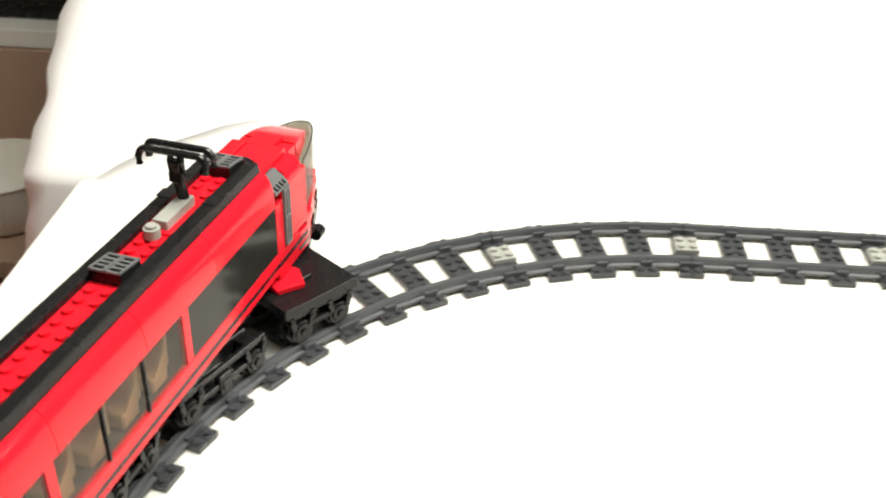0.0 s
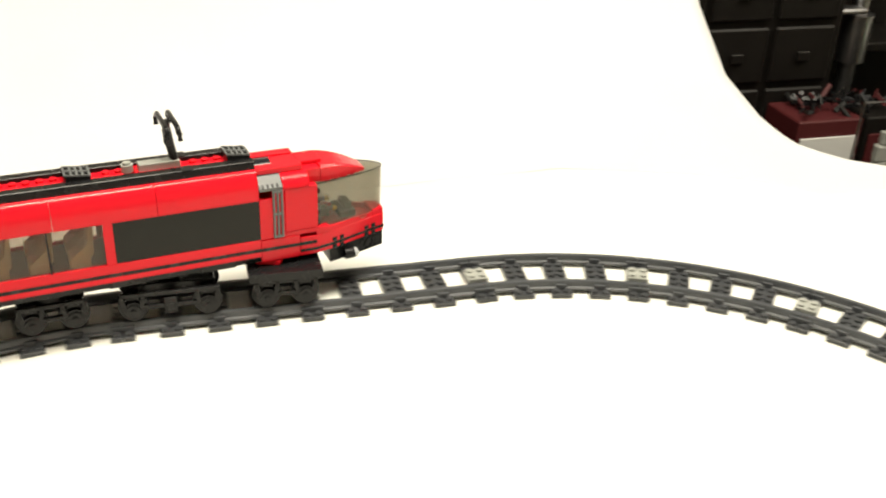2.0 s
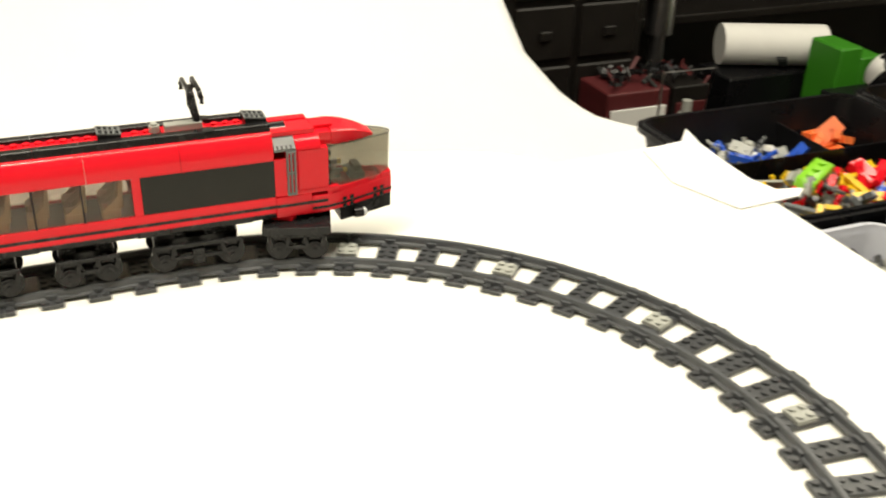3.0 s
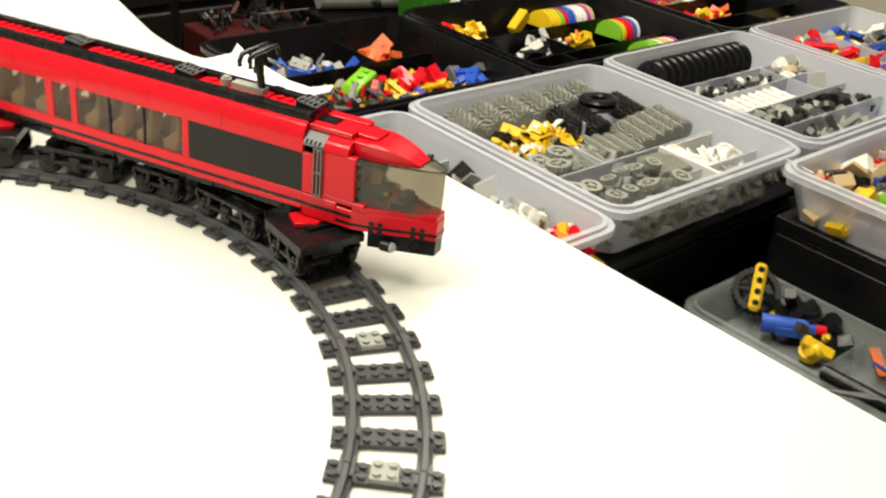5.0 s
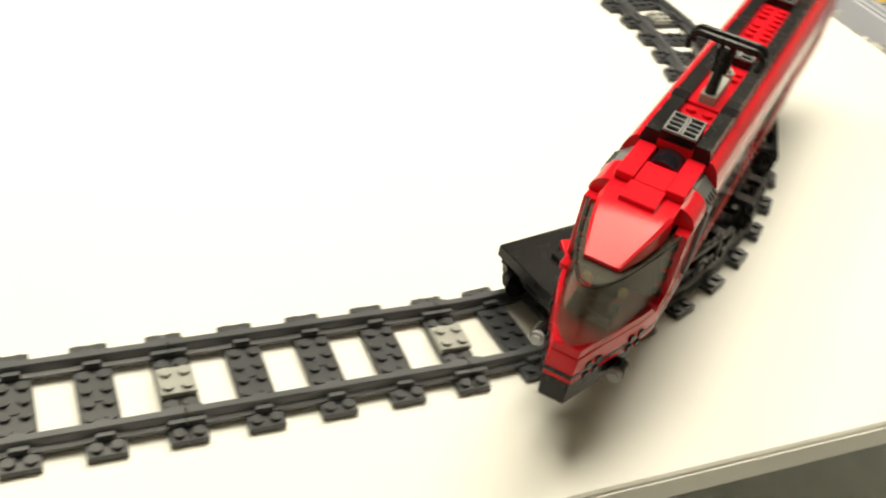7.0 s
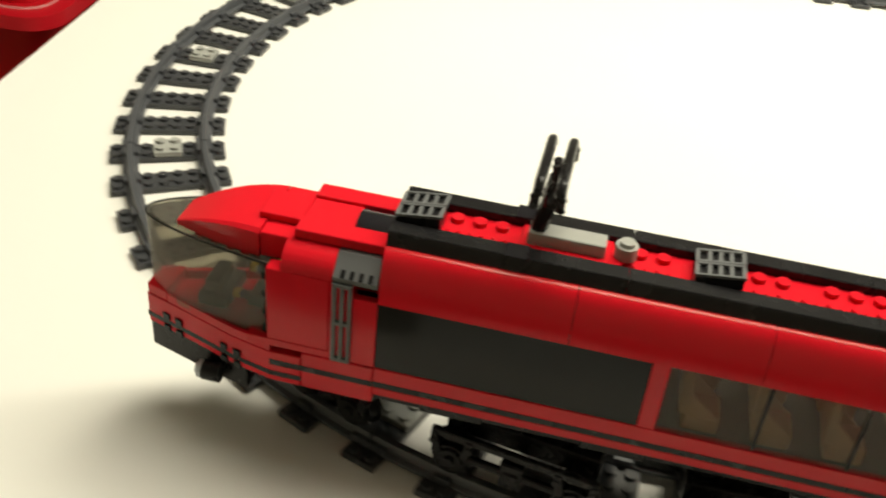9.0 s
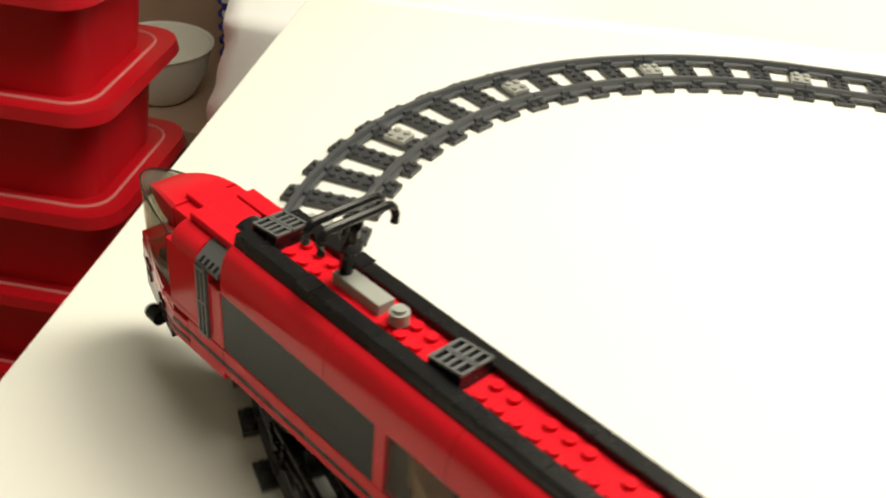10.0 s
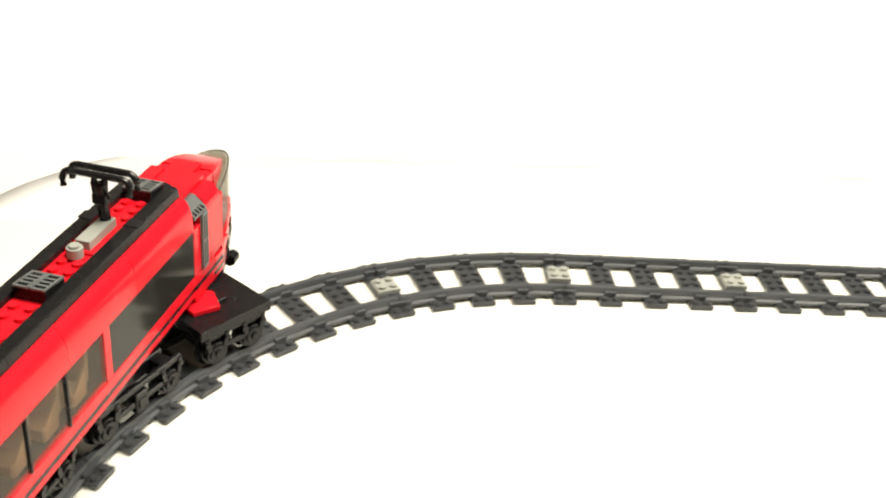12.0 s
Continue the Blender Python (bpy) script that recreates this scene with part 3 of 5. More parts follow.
# inside and underneath
bm = bmesh.new()
bx(bm, END, -0.0957, -0.0205, 0.0205, 0.0480, 0.0575)
part("coach_floor", bm, DARK, train)
for k in range(8):
    for sg in (-1, 1):
        u0 = -0.212 - 0.0245 * k
        if -0.320 < u0 < -0.288:
            continue
        bm = bmesh.new()
        yc = sg * 0.0118
        bx(bm, u0 - 0.0065, u0 + 0.0065, yc - 0.0066, yc + 0.0066, 0.0575, 0.0655, 0.0010)
        prism(bm, [(u0 + 0.0040, 0.0645), (u0 + 0.0085, 0.0650), (u0 + 0.0098, 0.0845), (u0 + 0.0084, 0.0862), (u0 + 0.0066, 0.0850)], yc - 0.0066, yc + 0.0066, "xz", 0.0006)
        for w in (-0.0066, 0.0054):
            prism(bm, [(u0 - 0.0050, 0.0650), (u0 + 0.0080, 0.0650), (u0 + 0.0092, 0.0840), (u0 + 0.0050, 0.0740)], yc + w, yc + w + 0.0012, "xz")
        part("passenger_seat", bm, TAN, train, "tan plastic passenger seat")
bm = bmesh.new()
bx(bm, END, END + 0.003, -W + 0.003, W - 0.003, 0.0462, 0.1060, 0.0003)
part("end_wall", bm, RED, train)
bm = bmesh.new()
bx(bm, END + 0.005, -0.048, -0.0195, 0.0195, 0.0400, 0.0480, 0.0005)
for u0 in (-0.125, -0.185, -0.275, -0.335):
    bx(bm, u0 - 0.012, u0 + 0.012, -0.021, 0.021, 0.0400, 0.0462, 0.0005)
part("underframe", bm, BLACK, train, "black underframe below the coach")


def frame_side(bm, base, y):
    """A cast-looking bogie side: beam, sagging bar, axle boxes and springs."""
    a = base / 2
    y0, y1 = y - 0.0014, y + 0.0014
    bx(bm, -a - 0.0085, a + 0.0085, y0, y1, 0.0285, 0.0318, 0.0005)
    bx(bm, -a + 0.004, a - 0.004, y0, y1, 0.0190, 0.0222, 0.0005)
    for c in (-a, a):
        cyl(bm, (c, y, 0.0180), 0.0070, 0.0022, "y", 20)
        cyl(bm, (c, y, 0.0180), 0.0052, 0.0042, "y", 16)
        cyl(bm, (c, y, 0.0180), 0.0022, 0.0064, "y", 10)
        for d in (-1, 1):
            prism(bm, [(c + d * 0.0085, 0.0300), (c + d * 0.0058, 0.0300), (c + d * 0.0040, 0.0215), (c + d * 0.0068, 0.0200)], y0 - 0.0006, y1 + 0.0006, "xz")
            cyl(bm, (c + d * 0.0072, y, 0.0262), 0.0016, 0.0048, "y", 8)
    if base > 0.04:
        bx(bm, -0.0045, 0.0045, y - 0.0024, y + 0.0024, 0.0150, 0.0270, 0.0006)
        bx(bm, -0.0030, 0.0030, y - 0.0032, y + 0.0032, 0.0180, 0.0230, 0.0004)


AXLES = []


def bogie(base, plated, wedge):
    bm = bmesh.new()
    bx(bm, -base / 2 - 0.006, base / 2 + 0.006, -0.0125, 0.0125, 0.0225, 0.0320, 0.0006)
    bx(bm, -0.007, 0.007, -0.008, 0.008, 0.0300, 0.0400, 0.0006)
    for y in (-0.0225, 0.0225):
        frame_side(bm, base, y)
    for x in (-base / 2, base / 2):
        bx(bm, x - 0.004, x + 0.004, -0.0225, 0.0225, 0.0268, 0.0300)
    ob = part("bogie", bm, BLACK, train, "black four-wheel bogie with cast side frames")
    if plated:
        bm = bmesh.new()
        bx(bm, -0.0255, 0.0255, -0.0252, 0.0252, 0.0312, 0.0376, 0.0004)
        part("bogie_plate", bm, BLACK, ob, "smooth black plate on the bogie")
        bm = bmesh.new()
        prism(bm, [(wedge * -0.019, -0.010), (wedge * -0.003, -0.014), (wedge * 0.004, 0.0), (wedge * -0.003, 0.014), (wedge * -0.019, 0.010)], 0.0376, 0.0412, "xy", 0.0006)
        part("bogie_wedge", bm, RED, ob, "red slope on the bogie plate")
    for x in (-base / 2, base / 2):
        bm = bmesh.new()
        cyl(bm, (0, 0, 0), 0.0020, 0.0400, "y", 8)
        for sg in (-1, 1):
            cyl(bm, (0, sg * 0.0188, 0), 0.0086, 0.0046, "y", 24)
            cyl(bm, (0, sg * 0.0162, 0), 0.0102, 0.0010, "y", 24)
            for k in range(5):
                a = 2 * math.pi * k / 5
                cyl(bm, (0.0050 * math.cos(a), sg * 0.0212, 0.0050 * math.sin(a)), 0.0012, 0.0010, "y", 6)
        AXLES.append((part("wheelset", bm, BLACK, ob, "dark wheels on one axle"), x))
    return ob


BOGIES = [(bogie(0.0265, True, 1.0), 0.0765, 0.0265), (bogie(0.0490, False, 1.0), 0.1545, 0.0490), (bogie(0.0265, False, 1.0), 0.2325, 0.0265), (bogie(0.0490, False, 1.0), 0.3105, 0.0490), (bogie(0.0265, True, -1.0), 0.3885, 0.0265)]

# ---- storage boxes, trays and loose bricks beside the board ----
def rounded(x0, x1, y0, y1, r, z, n=4):
    pts = []
    for cx, cy, a0 in ((x1 - r, y1 - r, 0), (x0 + r, y1 - r, 90), (x0 + r, y0 + r, 180), (x1 - r, y0 + r, 270)):
        for k in range(n + 1):
            a = radians(a0 + 90 * k / n)
            pts.append((cx + r * math.cos(a), cy + r * math.sin(a), z))
    return pts


def shell(bm, loops):
    """Rings of points joined one to the next, first and last closed."""
    rings = [[bm.verts.new(p) for p in lo] for lo in loops]
    n = len(rings[0])
    for a, b in zip(rings, rings[1:]):
        for k in range(n):
            bm.faces.new((a[k], a[(k + 1) % n], b[(k + 1) % n], b[k]))
    bm.faces.new(rings[0][::-1])
    bm.faces.new(rings[-1])
    bmesh.ops.recalc_face_normals(bm, faces=bm.faces[:])


def tub(bm, x, y, z, taper, lip, wall, r):
    """An open tub with a broad stepped rim; x, y half sizes, z height, base at the origin."""
    t = taper
    shell(bm, [rounded(-x + t, x - t, -y + t, y - t, r, 0), rounded(-x, x, -y, y, r, z - 0.010), rounded(-x - lip, x + lip, -y - lip, y + lip, r + lip, z - 0.010),
               rounded(-x - lip, x + lip, -y - lip, y + lip, r + lip, z - 0.0035), rounded(-x - lip * 0.45, x + lip * 0.45, -y - lip * 0.45, y + lip * 0.45, r + lip, z - 0.0030),
               rounded(-x - lip * 0.4, x + lip * 0.4, -y - lip * 0.4, y + lip * 0.4, r + lip, z), rounded(-x + wall, x - wall, -y + wall, y - wall, r, z),
               rounded(-x + t + wall, x - t - wall, -y + t + wall, y - t - wall, r, wall)])


def storage_box(x0, x1, y0, y1, z0, z1, dividers, label, mat=None, name="storage_box", group="clear storage boxes"):
    ob = thing(name, pose((x0 + x1) / 2, (y0 + y1) / 2, z0), label, "box", group)
    hx, hy, h = (x1 - x0) / 2 - 0.009, (y1 - y0) / 2 - 0.009, z1 - z0
    bm = bmesh.new()
    tub(bm, hx, hy, h, 0.014, 0.008, 0.0022, 0.016)
    part("body", bm, mat or POLY, ob)
    for axis, w, a, b in dividers:
        bm = bmesh.new()
        if axis == "x":
            bx(bm, w - 0.001, w + 0.001, a, b, 0.003, h * 0.70, 0.0004)
        else:
            bx(bm, a, b, w - 0.001, w + 0.001, 0.003, h * 0.70, 0.0004)
        part("divider", bm, mat or POLY, ob)
    return ob


RIM, BASE = -0.017, -0.076
# dividers: axis they cross, local place, from, to
storage_box(0.748, 1.062, -0.062, 0.251, BASE, RIM, [("y", -0.045, -0.137, 0.137), ("x", 0.020, 0.040, 0.137), ("y", -0.106, -0.137, 0.137), ("x", -0.045, -0.045, 0.040)], "milky plastic storage box full of grey toy gears")
storage_box(1.074, 1.388, -0.062, 0.257, BASE, RIM, [("y", 0.062, -0.137, 0.137), ("y", 0.018, -0.137, 0.137), ("y", -0.032, -0.137, 0.137), ("y", -0.085, -0.137, 0.137), ("x", 0.075, -0.032, 0.062)], "milky plastic storage box with tyres, rods and discs")
storage_box(0.428, 0.742, -0.076, 0.238, BASE - 0.003, -0.0165, [("y", 0.055, -0.137, 0.137), ("y", -0.05, -0.137, 0.137)], "milky plastic storage box with white parts, half under the board")
storage_box(0.962, 1.276, -0.392, -0.078, -0.064, -0.008, [("x", 0.03, -0.137, 0.137), ("y", 0.02, -0.137, 0.03)], "milky plastic storage box with coloured long bricks")
storage_box(1.400, 1.714, -0.062, 0.257, BASE, RIM, [("x", 0.0, -0.137, 0.137), ("y", 0.05, -0.137, 0.137), ("y", -0.04, -0.137, 0.137)], "milky plastic storage box with mixed coloured bricks")
storage_box(1.288, 1.602, -0.392, -0.078, -0.064, -0.008, [("y", 0.0, -0.137, 0.137)], "milky plastic storage box with red and grey bricks")
bm = bmesh.new()
bx(bm, 0.942, 0.946, -0.046, 0.046, BASE + 0.004, -0.032, 0.0006)
bx(bm, 0.946, 1.040, 0.046, 0.0475, BASE + 0.004, -0.036, 0.0004)
solid("divider_card", bm, WHITE, "white plastic divider set into the gear box", "divider")

for x0, x1, y0, y1, z1 in ((0.668, 1.73, -0.046, 0.262, BASE - 0.0035), (0.668, 1.79, 0.264, 0.585, -0.1125), (0.976, 1.73, -0.40, -0.087, -0.0645), (0.668, 0.974, -0.62, -0.048, -0.1600), (0.976, 1.73, -0.62, -0.402, -0.1600)):
    ob = thing("drawer_cabinet", pose((x0 + x1) / 2, (y0 + y1) / 2, ZF), "black drawer cabinet that carries boxes and trays", "cabinet", "black cabinets")
    hx, hy, hz = (x1 - x0) / 2, (y1 - y0) / 2, z1 - ZF
    bm = bmesh.new()
    bx(bm, -hx + 0.002, hx, -hy + 0.002, hy, 0.0, hz - 0.012, 0.002)
    part("carcass", bm, TRAYBLACK, ob)
    bm = bmesh.new()
    bx(bm, -hx, hx, -hy, hy, hz - 0.012, hz, 0.0015)
    part("top_board", bm, TRAYBLACK, ob)
    bm = bmesh.new()
    bx(bm, -hx - 0.001, -hx + 0.002, -hy + 0.006, hy - 0.006, hz * 0.55, hz - 0.018, 0.001)
    part("drawer_front", bm, TRAYBLACK, ob)
    bm = bmesh.new()
    bx(bm, -hx + 0.006, hx - 0.006, -hy - 0.001, -hy + 0.002, hz * 0.55, hz - 0.018, 0.001)
    part("drawer_front", bm, TRAYBLACK, ob)


def brick(bm, rng, p, kind, s, mat):
    """One loose toy part at p: brick with studs, beam, pin or disc."""
    rot = Euler((rng.uniform(-0.9, 0.9), rng.uniform(-0.9, 0.9), rng.uniform(0, 6.28))).to_matrix().to_4x4()
    m = Matrix.Translation(p) @ rot
    made = []
    if kind == "brick":
        a, b, c = s * rng.choice((1, 2, 2, 3)), s, s * rng.choice((0.4, 1.2))
        made += bmesh.ops.create_cube(bm, size=1.0, matrix=m @ Matrix.Diagonal((a * 2, b * 2, c, 1)))["verts"]
        for k in (-1, 1):
            made += bmesh.ops.create_cone(bm, cap_ends=True, segments=8, radius1=s * 0.3, radius2=s * 0.3, depth=s * 0.25, matrix=m @ Matrix.Translation((k * a * 0.5, 0, c / 2 + s * 0.1)))["verts"]
    elif kind == "beam":
        n = rng.choice((3, 4, 5))
        made += bmesh.ops.create_cube(bm, size=1.0, matrix=m @ Matrix.Diagonal((s * n, s * 0.95, s * 0.9, 1)))["verts"]
        for k in range(n):
            made += bmesh.ops.create_cone(bm, cap_ends=True, segments=8, radius1=s * 0.38, radius2=s * 0.38, depth=s * 1.1, matrix=m @ Matrix.Translation(((k - n / 2 + 0.5) * s, 0, 0)))["verts"]
    elif kind == "pin":
        made += bmesh.ops.create_cone(bm, cap_ends=True, segments=8, radius1=s * 0.35, radius2=s * 0.35, depth=s * 2.4, matrix=m)["verts"]
        made += bmesh.ops.create_cone(bm, cap_ends=True, segments=8, radius1=s * 0.5, radius2=s * 0.5, depth=s * 0.4, matrix=m)["verts"]
    else:
        made += bmesh.ops.create_cone(bm, cap_ends=True, segments=14, radius1=s, radius2=s, depth=s * 0.7, matrix=m)["verts"]
        made += bmesh.ops.create_cone(bm, cap_ends=True, segments=10, radius1=s * 0.5, radius2=s * 0.5, depth=s * 1.0, matrix=m)["verts"]
    for v in made:
        for f in v.link_faces:
            f.material_index = mat


def heap(seed, x0, x1, y0, y1, z, n, mats, kinds, s, label, rise=0.02):
    rng = random.Random(seed)
    objs = bmesh.new()
    for i in range(n):
        x, y = rng.uniform(x0, x1), rng.uniform(y0, y1)
        mid = 1 - max(abs(2 * (x - x0) / (x1 - x0) - 1), abs(2 * (y - y0) / (y1 - y0) - 1)) ** 2
        brick(objs, rng, (x, y, z + s * 0.5 + rise * rng.uniform(0.15, 1.0) * (0.55 + 0.45 * mid)), rng.choice(kinds), s * rng.uniform(0.8, 1.2), rng.randrange(len(mats)))
    me = mesh("loose_bricks", objs, mats, 40)
    return tagged(new("loose_bricks", me), label, "bricks", "", "stuff")


FLOORZ = BASE + 0.009
heap(11, 0.660, 0.722, -0.040, 0.045, FLOORZ + 0.004, 90, [WHITE, WHITE, GREY], ("disc", "pin", "beam"), 0.008, "loose white and grey toy parts in the box", 0.030)
heap(12, 0.660, 0.722, 0.090, 0.215, FLOORZ, 105, [GEAR, DARK, BLACK, GEAR], ("disc", "pin", "brick"), 0.008, "loose grey and black toy parts in the box", 0.026)
heap(13, 0.680, 0.722, -0.055, -0.030, FLOORZ + 0.006, 27, [RED, YELLOW, RED, ORANGE], ("brick", "beam"), 0.008, "red and yellow toy bricks in the box", 0.024)
heap(14, 0.800, 0.886, 0.104, 0.155, FLOORZ + 0.014, 210, [YELLOW, YELLOW, YELLOW, YELLOW, YELLOW, BLACK, BLACK, WHITE], ("pin", "brick", "disc"), 0.0052, "heap of small yellow and black toy parts", 0.024)
heap(26, 0.795, 0.850, 0.110, 0.152, FLOORZ + 0.002, 60, [BLACK, BLACK, BLACK, WHITE], ("pin", "disc"), 0.0062, "small black toy parts under the yellow ones", 0.022)
heap(15, 0.770, 0.935, -0.052, 0.036, FLOORZ, 130, [GEAR, GREY, GEAR], ("disc", "disc", "pin"), 0.0075, "loose grey toy gears in the box", 0.022)
heap(16, 0.955, 1.040, -0.050, -0.032, FLOORZ + 0.002, 50, [GEAR, GREY, DARK], ("disc", "pin"), 0.0085, "loose grey toy gears in the box", 0.030)
heap(18, 0.770, 0.930, 0.056, 0.100, FLOORZ, 90, [GEAR, GREY], ("disc", "pin"), 0.0080, "loose grey toy gears in the box", 0.024)
heap(19, 1.100, 1.365, 0.122, 0.152, FLOORZ + 0.002, 130, [DARK, GREY, WHITE, BLACK, WHITE], ("disc", "pin"), 0.0075, "black and grey toy pins in the box", 0.026)
heap(20, 1.100, 1.365, 0.020, 0.060, FLOORZ, 110, [BLACK, DARK, GEAR], ("disc",), 0.0105, "dark toy discs in the box", 0.030)
heap(27, 1.110, 1.300, -0.040, 0.006, FLOORZ, 60, [GEAR, GREY, DARK], ("pin", "beam"), 0.0075, "pale grey toy parts in the box", 0.026)
heap(28, 1.320, 1.365, 0.125, 0.150, FLOORZ + 0.010, 24, [TAN, GEAR, WHITE], ("disc",), 0.012, "pale toy rings in the box", 0.024)
heap(21, 1.425, 1.550, -0.040, 0.235, FLOORZ, 195, [RED, YELLOW, BLUE, WHITE, GREY, RED], ("brick", "beam"), 0.0075, "mixed coloured toy bricks in the box", 0.032)
heap(22, 1.565, 1.690, -0.040, 0.235, FLOORZ, 195, [BLUE, YELLOW, WHITE, GREY, BLACK], ("brick", "beam"), 0.0075, "mixed coloured toy bricks in the box", 0.032)
heap(23, 0.990, 1.140, -0.370, -0.105, -0.060, 210, [YELLOW, RED, BLUE, WHITE, GREEN, TAN, GREY, YELLOW, RED], ("beam", "brick"), 0.0088, "long coloured toy beams in the box", 0.026)
heap(24, 1.000, 1.075, -0.130, -0.098, -0.055, 40, [WHITE, TAN, YELLOW, BLACK, RED], ("beam", "brick"), 0.0088, "tan and yellow toy beams in the box", 0.028)
heap(29, 1.020, 1.130, -0.230, -0.150, -0.050, 60, [WHITE, GREY, GREY, DARK], ("beam", "brick"), 0.0088, "grey and white toy beams in the box", 0.022)
heap(25, 1.310, 1.580, -0.370, -0.100, -0.060, 225, [RED, GREY, DARK, WHITE, BLACK], ("beam", "brick"), 0.0088, "red and grey toy bricks in the box", 0.030)


def gear_stack(x, y, z, n, r, turn, mat, label, group, step=0.0042, tip=0):
    bm = bmesh.new()
    loops = []
    for k in range(n):
        w = (k - n / 2 + 0.5) * step
        lean = 0.10 * math.sin(k * 2.3 + x * 900)
        def ring(f, g, d):
            return [(w + d * step, r * (f if i % 2 else g) * math.cos(math.pi * i / 16 + lean), r * (f if i % 2 else g) * math.sin(math.pi * i / 16 + lean)) for i in range(32)]
        loops += [ring(0.74, 0.74, -0.49), ring(0.76, 0.76, -0.36), ring(1.0, 0.82, -0.30), ring(1.0, 0.82, 0.30), ring(0.76, 0.76, 0.36), ring(0.74, 0.74, 0.49)]
    shell(bm, loops)
    return solid("gear_roll", bm, mat, label, "toy gears", group, "", pose(x, y, z + (r if not tip else 0), 0, tip, turn))


def flat_gear(x, y, z, r, tip, turn):
    """An open toothed gear: ring, hub and crossed spokes."""
    bm = bmesh.new()
    pts = [((r if i % 2 else r * 0.88) * math.cos(math.pi * i / 16), (r if i % 2 else r * 0.88) * math.sin(math.pi * i / 16)) for i in range(32)]
    rings = [[bm.verts.new((p * q, s * q, w)) for p, s in pts] for q, w in ((1, -0.0028), (1, 0.0028), (0.62, 0.0028), (0.62, -0.0028))]
    for k in range(4):
        p, q = rings[k], rings[(k + 1) % 4]
        for i in range(32):
            bm.faces.new((p[i], p[(i + 1) % 32], q[(i + 1) % 32], q[i]))
    bmesh.ops.recalc_face_normals(bm, faces=bm.faces[:])
    bx(bm, -r * 0.66, r * 0.66, -r * 0.12, r * 0.12, -0.0022, 0.0022)
    bx(bm, -r * 0.12, r * 0.12, -r * 0.66, r * 0.66, -0.0020, 0.0020)
    cyl(bm, (0, 0, 0), r * 0.26, 0.0066, "z", 10)
    return solid("flat_gear", bm, GEAR, "flat grey toothed toy gear lying in the box", "toy gear", "flat gears", "", pose(x, y, z, tip, 0, turn))


SKEW = -103
for k in range(6):
    gear_stack(0.806 + 0.0402 * k, 0.205 + 0.002 * k, FLOORZ + 0.006, 12, 0.0165, SKEW, GEAR, "stack of grey toothed toy gears in the box", "gear stacks")
for k in range(5):
    gear_stack(0.956 + 0.0205 * k, 0.092 + 0.003 * k, FLOORZ + 0.012, 13, 0.0125, SKEW, GEAR, "stack of small grey toy gears in the box", "gear stacks")
for k in range(5):
    gear_stack(0.905 + 0.0090 * k, 0.024 - 0.001 * k, FLOORZ + 0.020, 10, 0.0060, SKEW, GEAR, "stack of small grey toy gears in the box", "gear stacks")
for k in range(4):
    gear_stack(0.893 + 0.0140 * k, 0.092 - 0.004 * k, FLOORZ + 0.016, 11, 0.0080, SKEW, GEAR, "stack of small grey toy gears in the box", "gear stacks")
for k in range(3):
    gear_stack(0.838 + 0.0160 * k, 0.078 - 0.004 * k, FLOORZ + 0.014, 9, 0.0085, SKEW, GEAR, "stack of small grey toy gears in the box", "gear stacks")
rng = random.Random(77)
for k in range(24):
    gx, gy = ((0.778 + 0.024 * (k % 3), 0.068 + 0.020 * (k // 3)) if k < 6 else (0.775 + 0.024 * ((k - 6) % 6), -0.048 + 0.033 * ((k - 6) // 6)))
    flat_gear(gx + rng.uniform(-0.004, 0.004), gy + rng.uniform(-0.004, 0.004), FLOORZ + 0.030 + rng.uniform(0, 0.008), rng.choice((0.0085, 0.0115, 0.014)), rng.uniform(-24, 10), rng.uniform(-40, 40))
rng = random.Random(78)
for k in range(10):
    bm = bmesh.new()
    r = rng.choice((0.012, 0.0145, 0.0145))
    ring = [(r * math.cos(2 * math.pi * i / 24), r * math.sin(2 * math.pi * i / 24)) for i in range(24)]
    shell(bm, [[(x * f, y * f, w) for x, y in ring] for f, w in ((0.25, -0.003), (0.95, -0.004), (1, -0.003), (0.88, 0.0), (1, 0.003), (0.95, 0.004), (0.72, 0.004), (0.66, 0.0025), (0.30, 0.0025), (0.25, 0.004), (0.12, 0.004))])
    cyl(bm, (0, 0, 0.0036), r * 0.13, 0.0012, "z", 8)
    wheel_m = pose(0.962 + 0.021 * (k % 4) + rng.uniform(-0.004, 0.004), -0.008 + 0.019 * (k // 4) + rng.uniform(-0.004, 0.004), FLOORZ + 0.018 + 0.004 * (k % 3), rng.uniform(10, 60), rng.uniform(-30, 20), rng.uniform(0, 60))
    solid("toy_pulley", bm, WHITE, "white grooved toy pulley wheel in the box", "toy pulley", "white pulleys", "", wheel_m)


def tyre(x, y, z, r, tx, tz, label, group):
    bm = bmesh.new()
    rings = []
    for i in range(24):
        a = 2 * math.pi * i / 24
        rings.append([bm.verts.new(((r - 0.3 * r + 0.3 * r * math.cos(b)) * math.cos(a), (0.7 * r + 0.3 * r * math.cos(b)) * math.sin(a), 0.15 * r * math.sin(b))) for b in (2 * math.pi * k / 8 for k in range(8))])
    for i in range(24):
        a, b = rings[i], rings[(i + 1) % 24]
        for k in range(8):
            bm.faces.new((a[k], b[k], b[(k + 1) % 8], a[(k + 1) % 8]))
    bmesh.ops.recalc_face_normals(bm, faces=bm.faces[:])
    return solid("rubber_ring", bm, BLACK, label, "toy tyre", group, "", pose(x, y, z, tx, 0, tz))


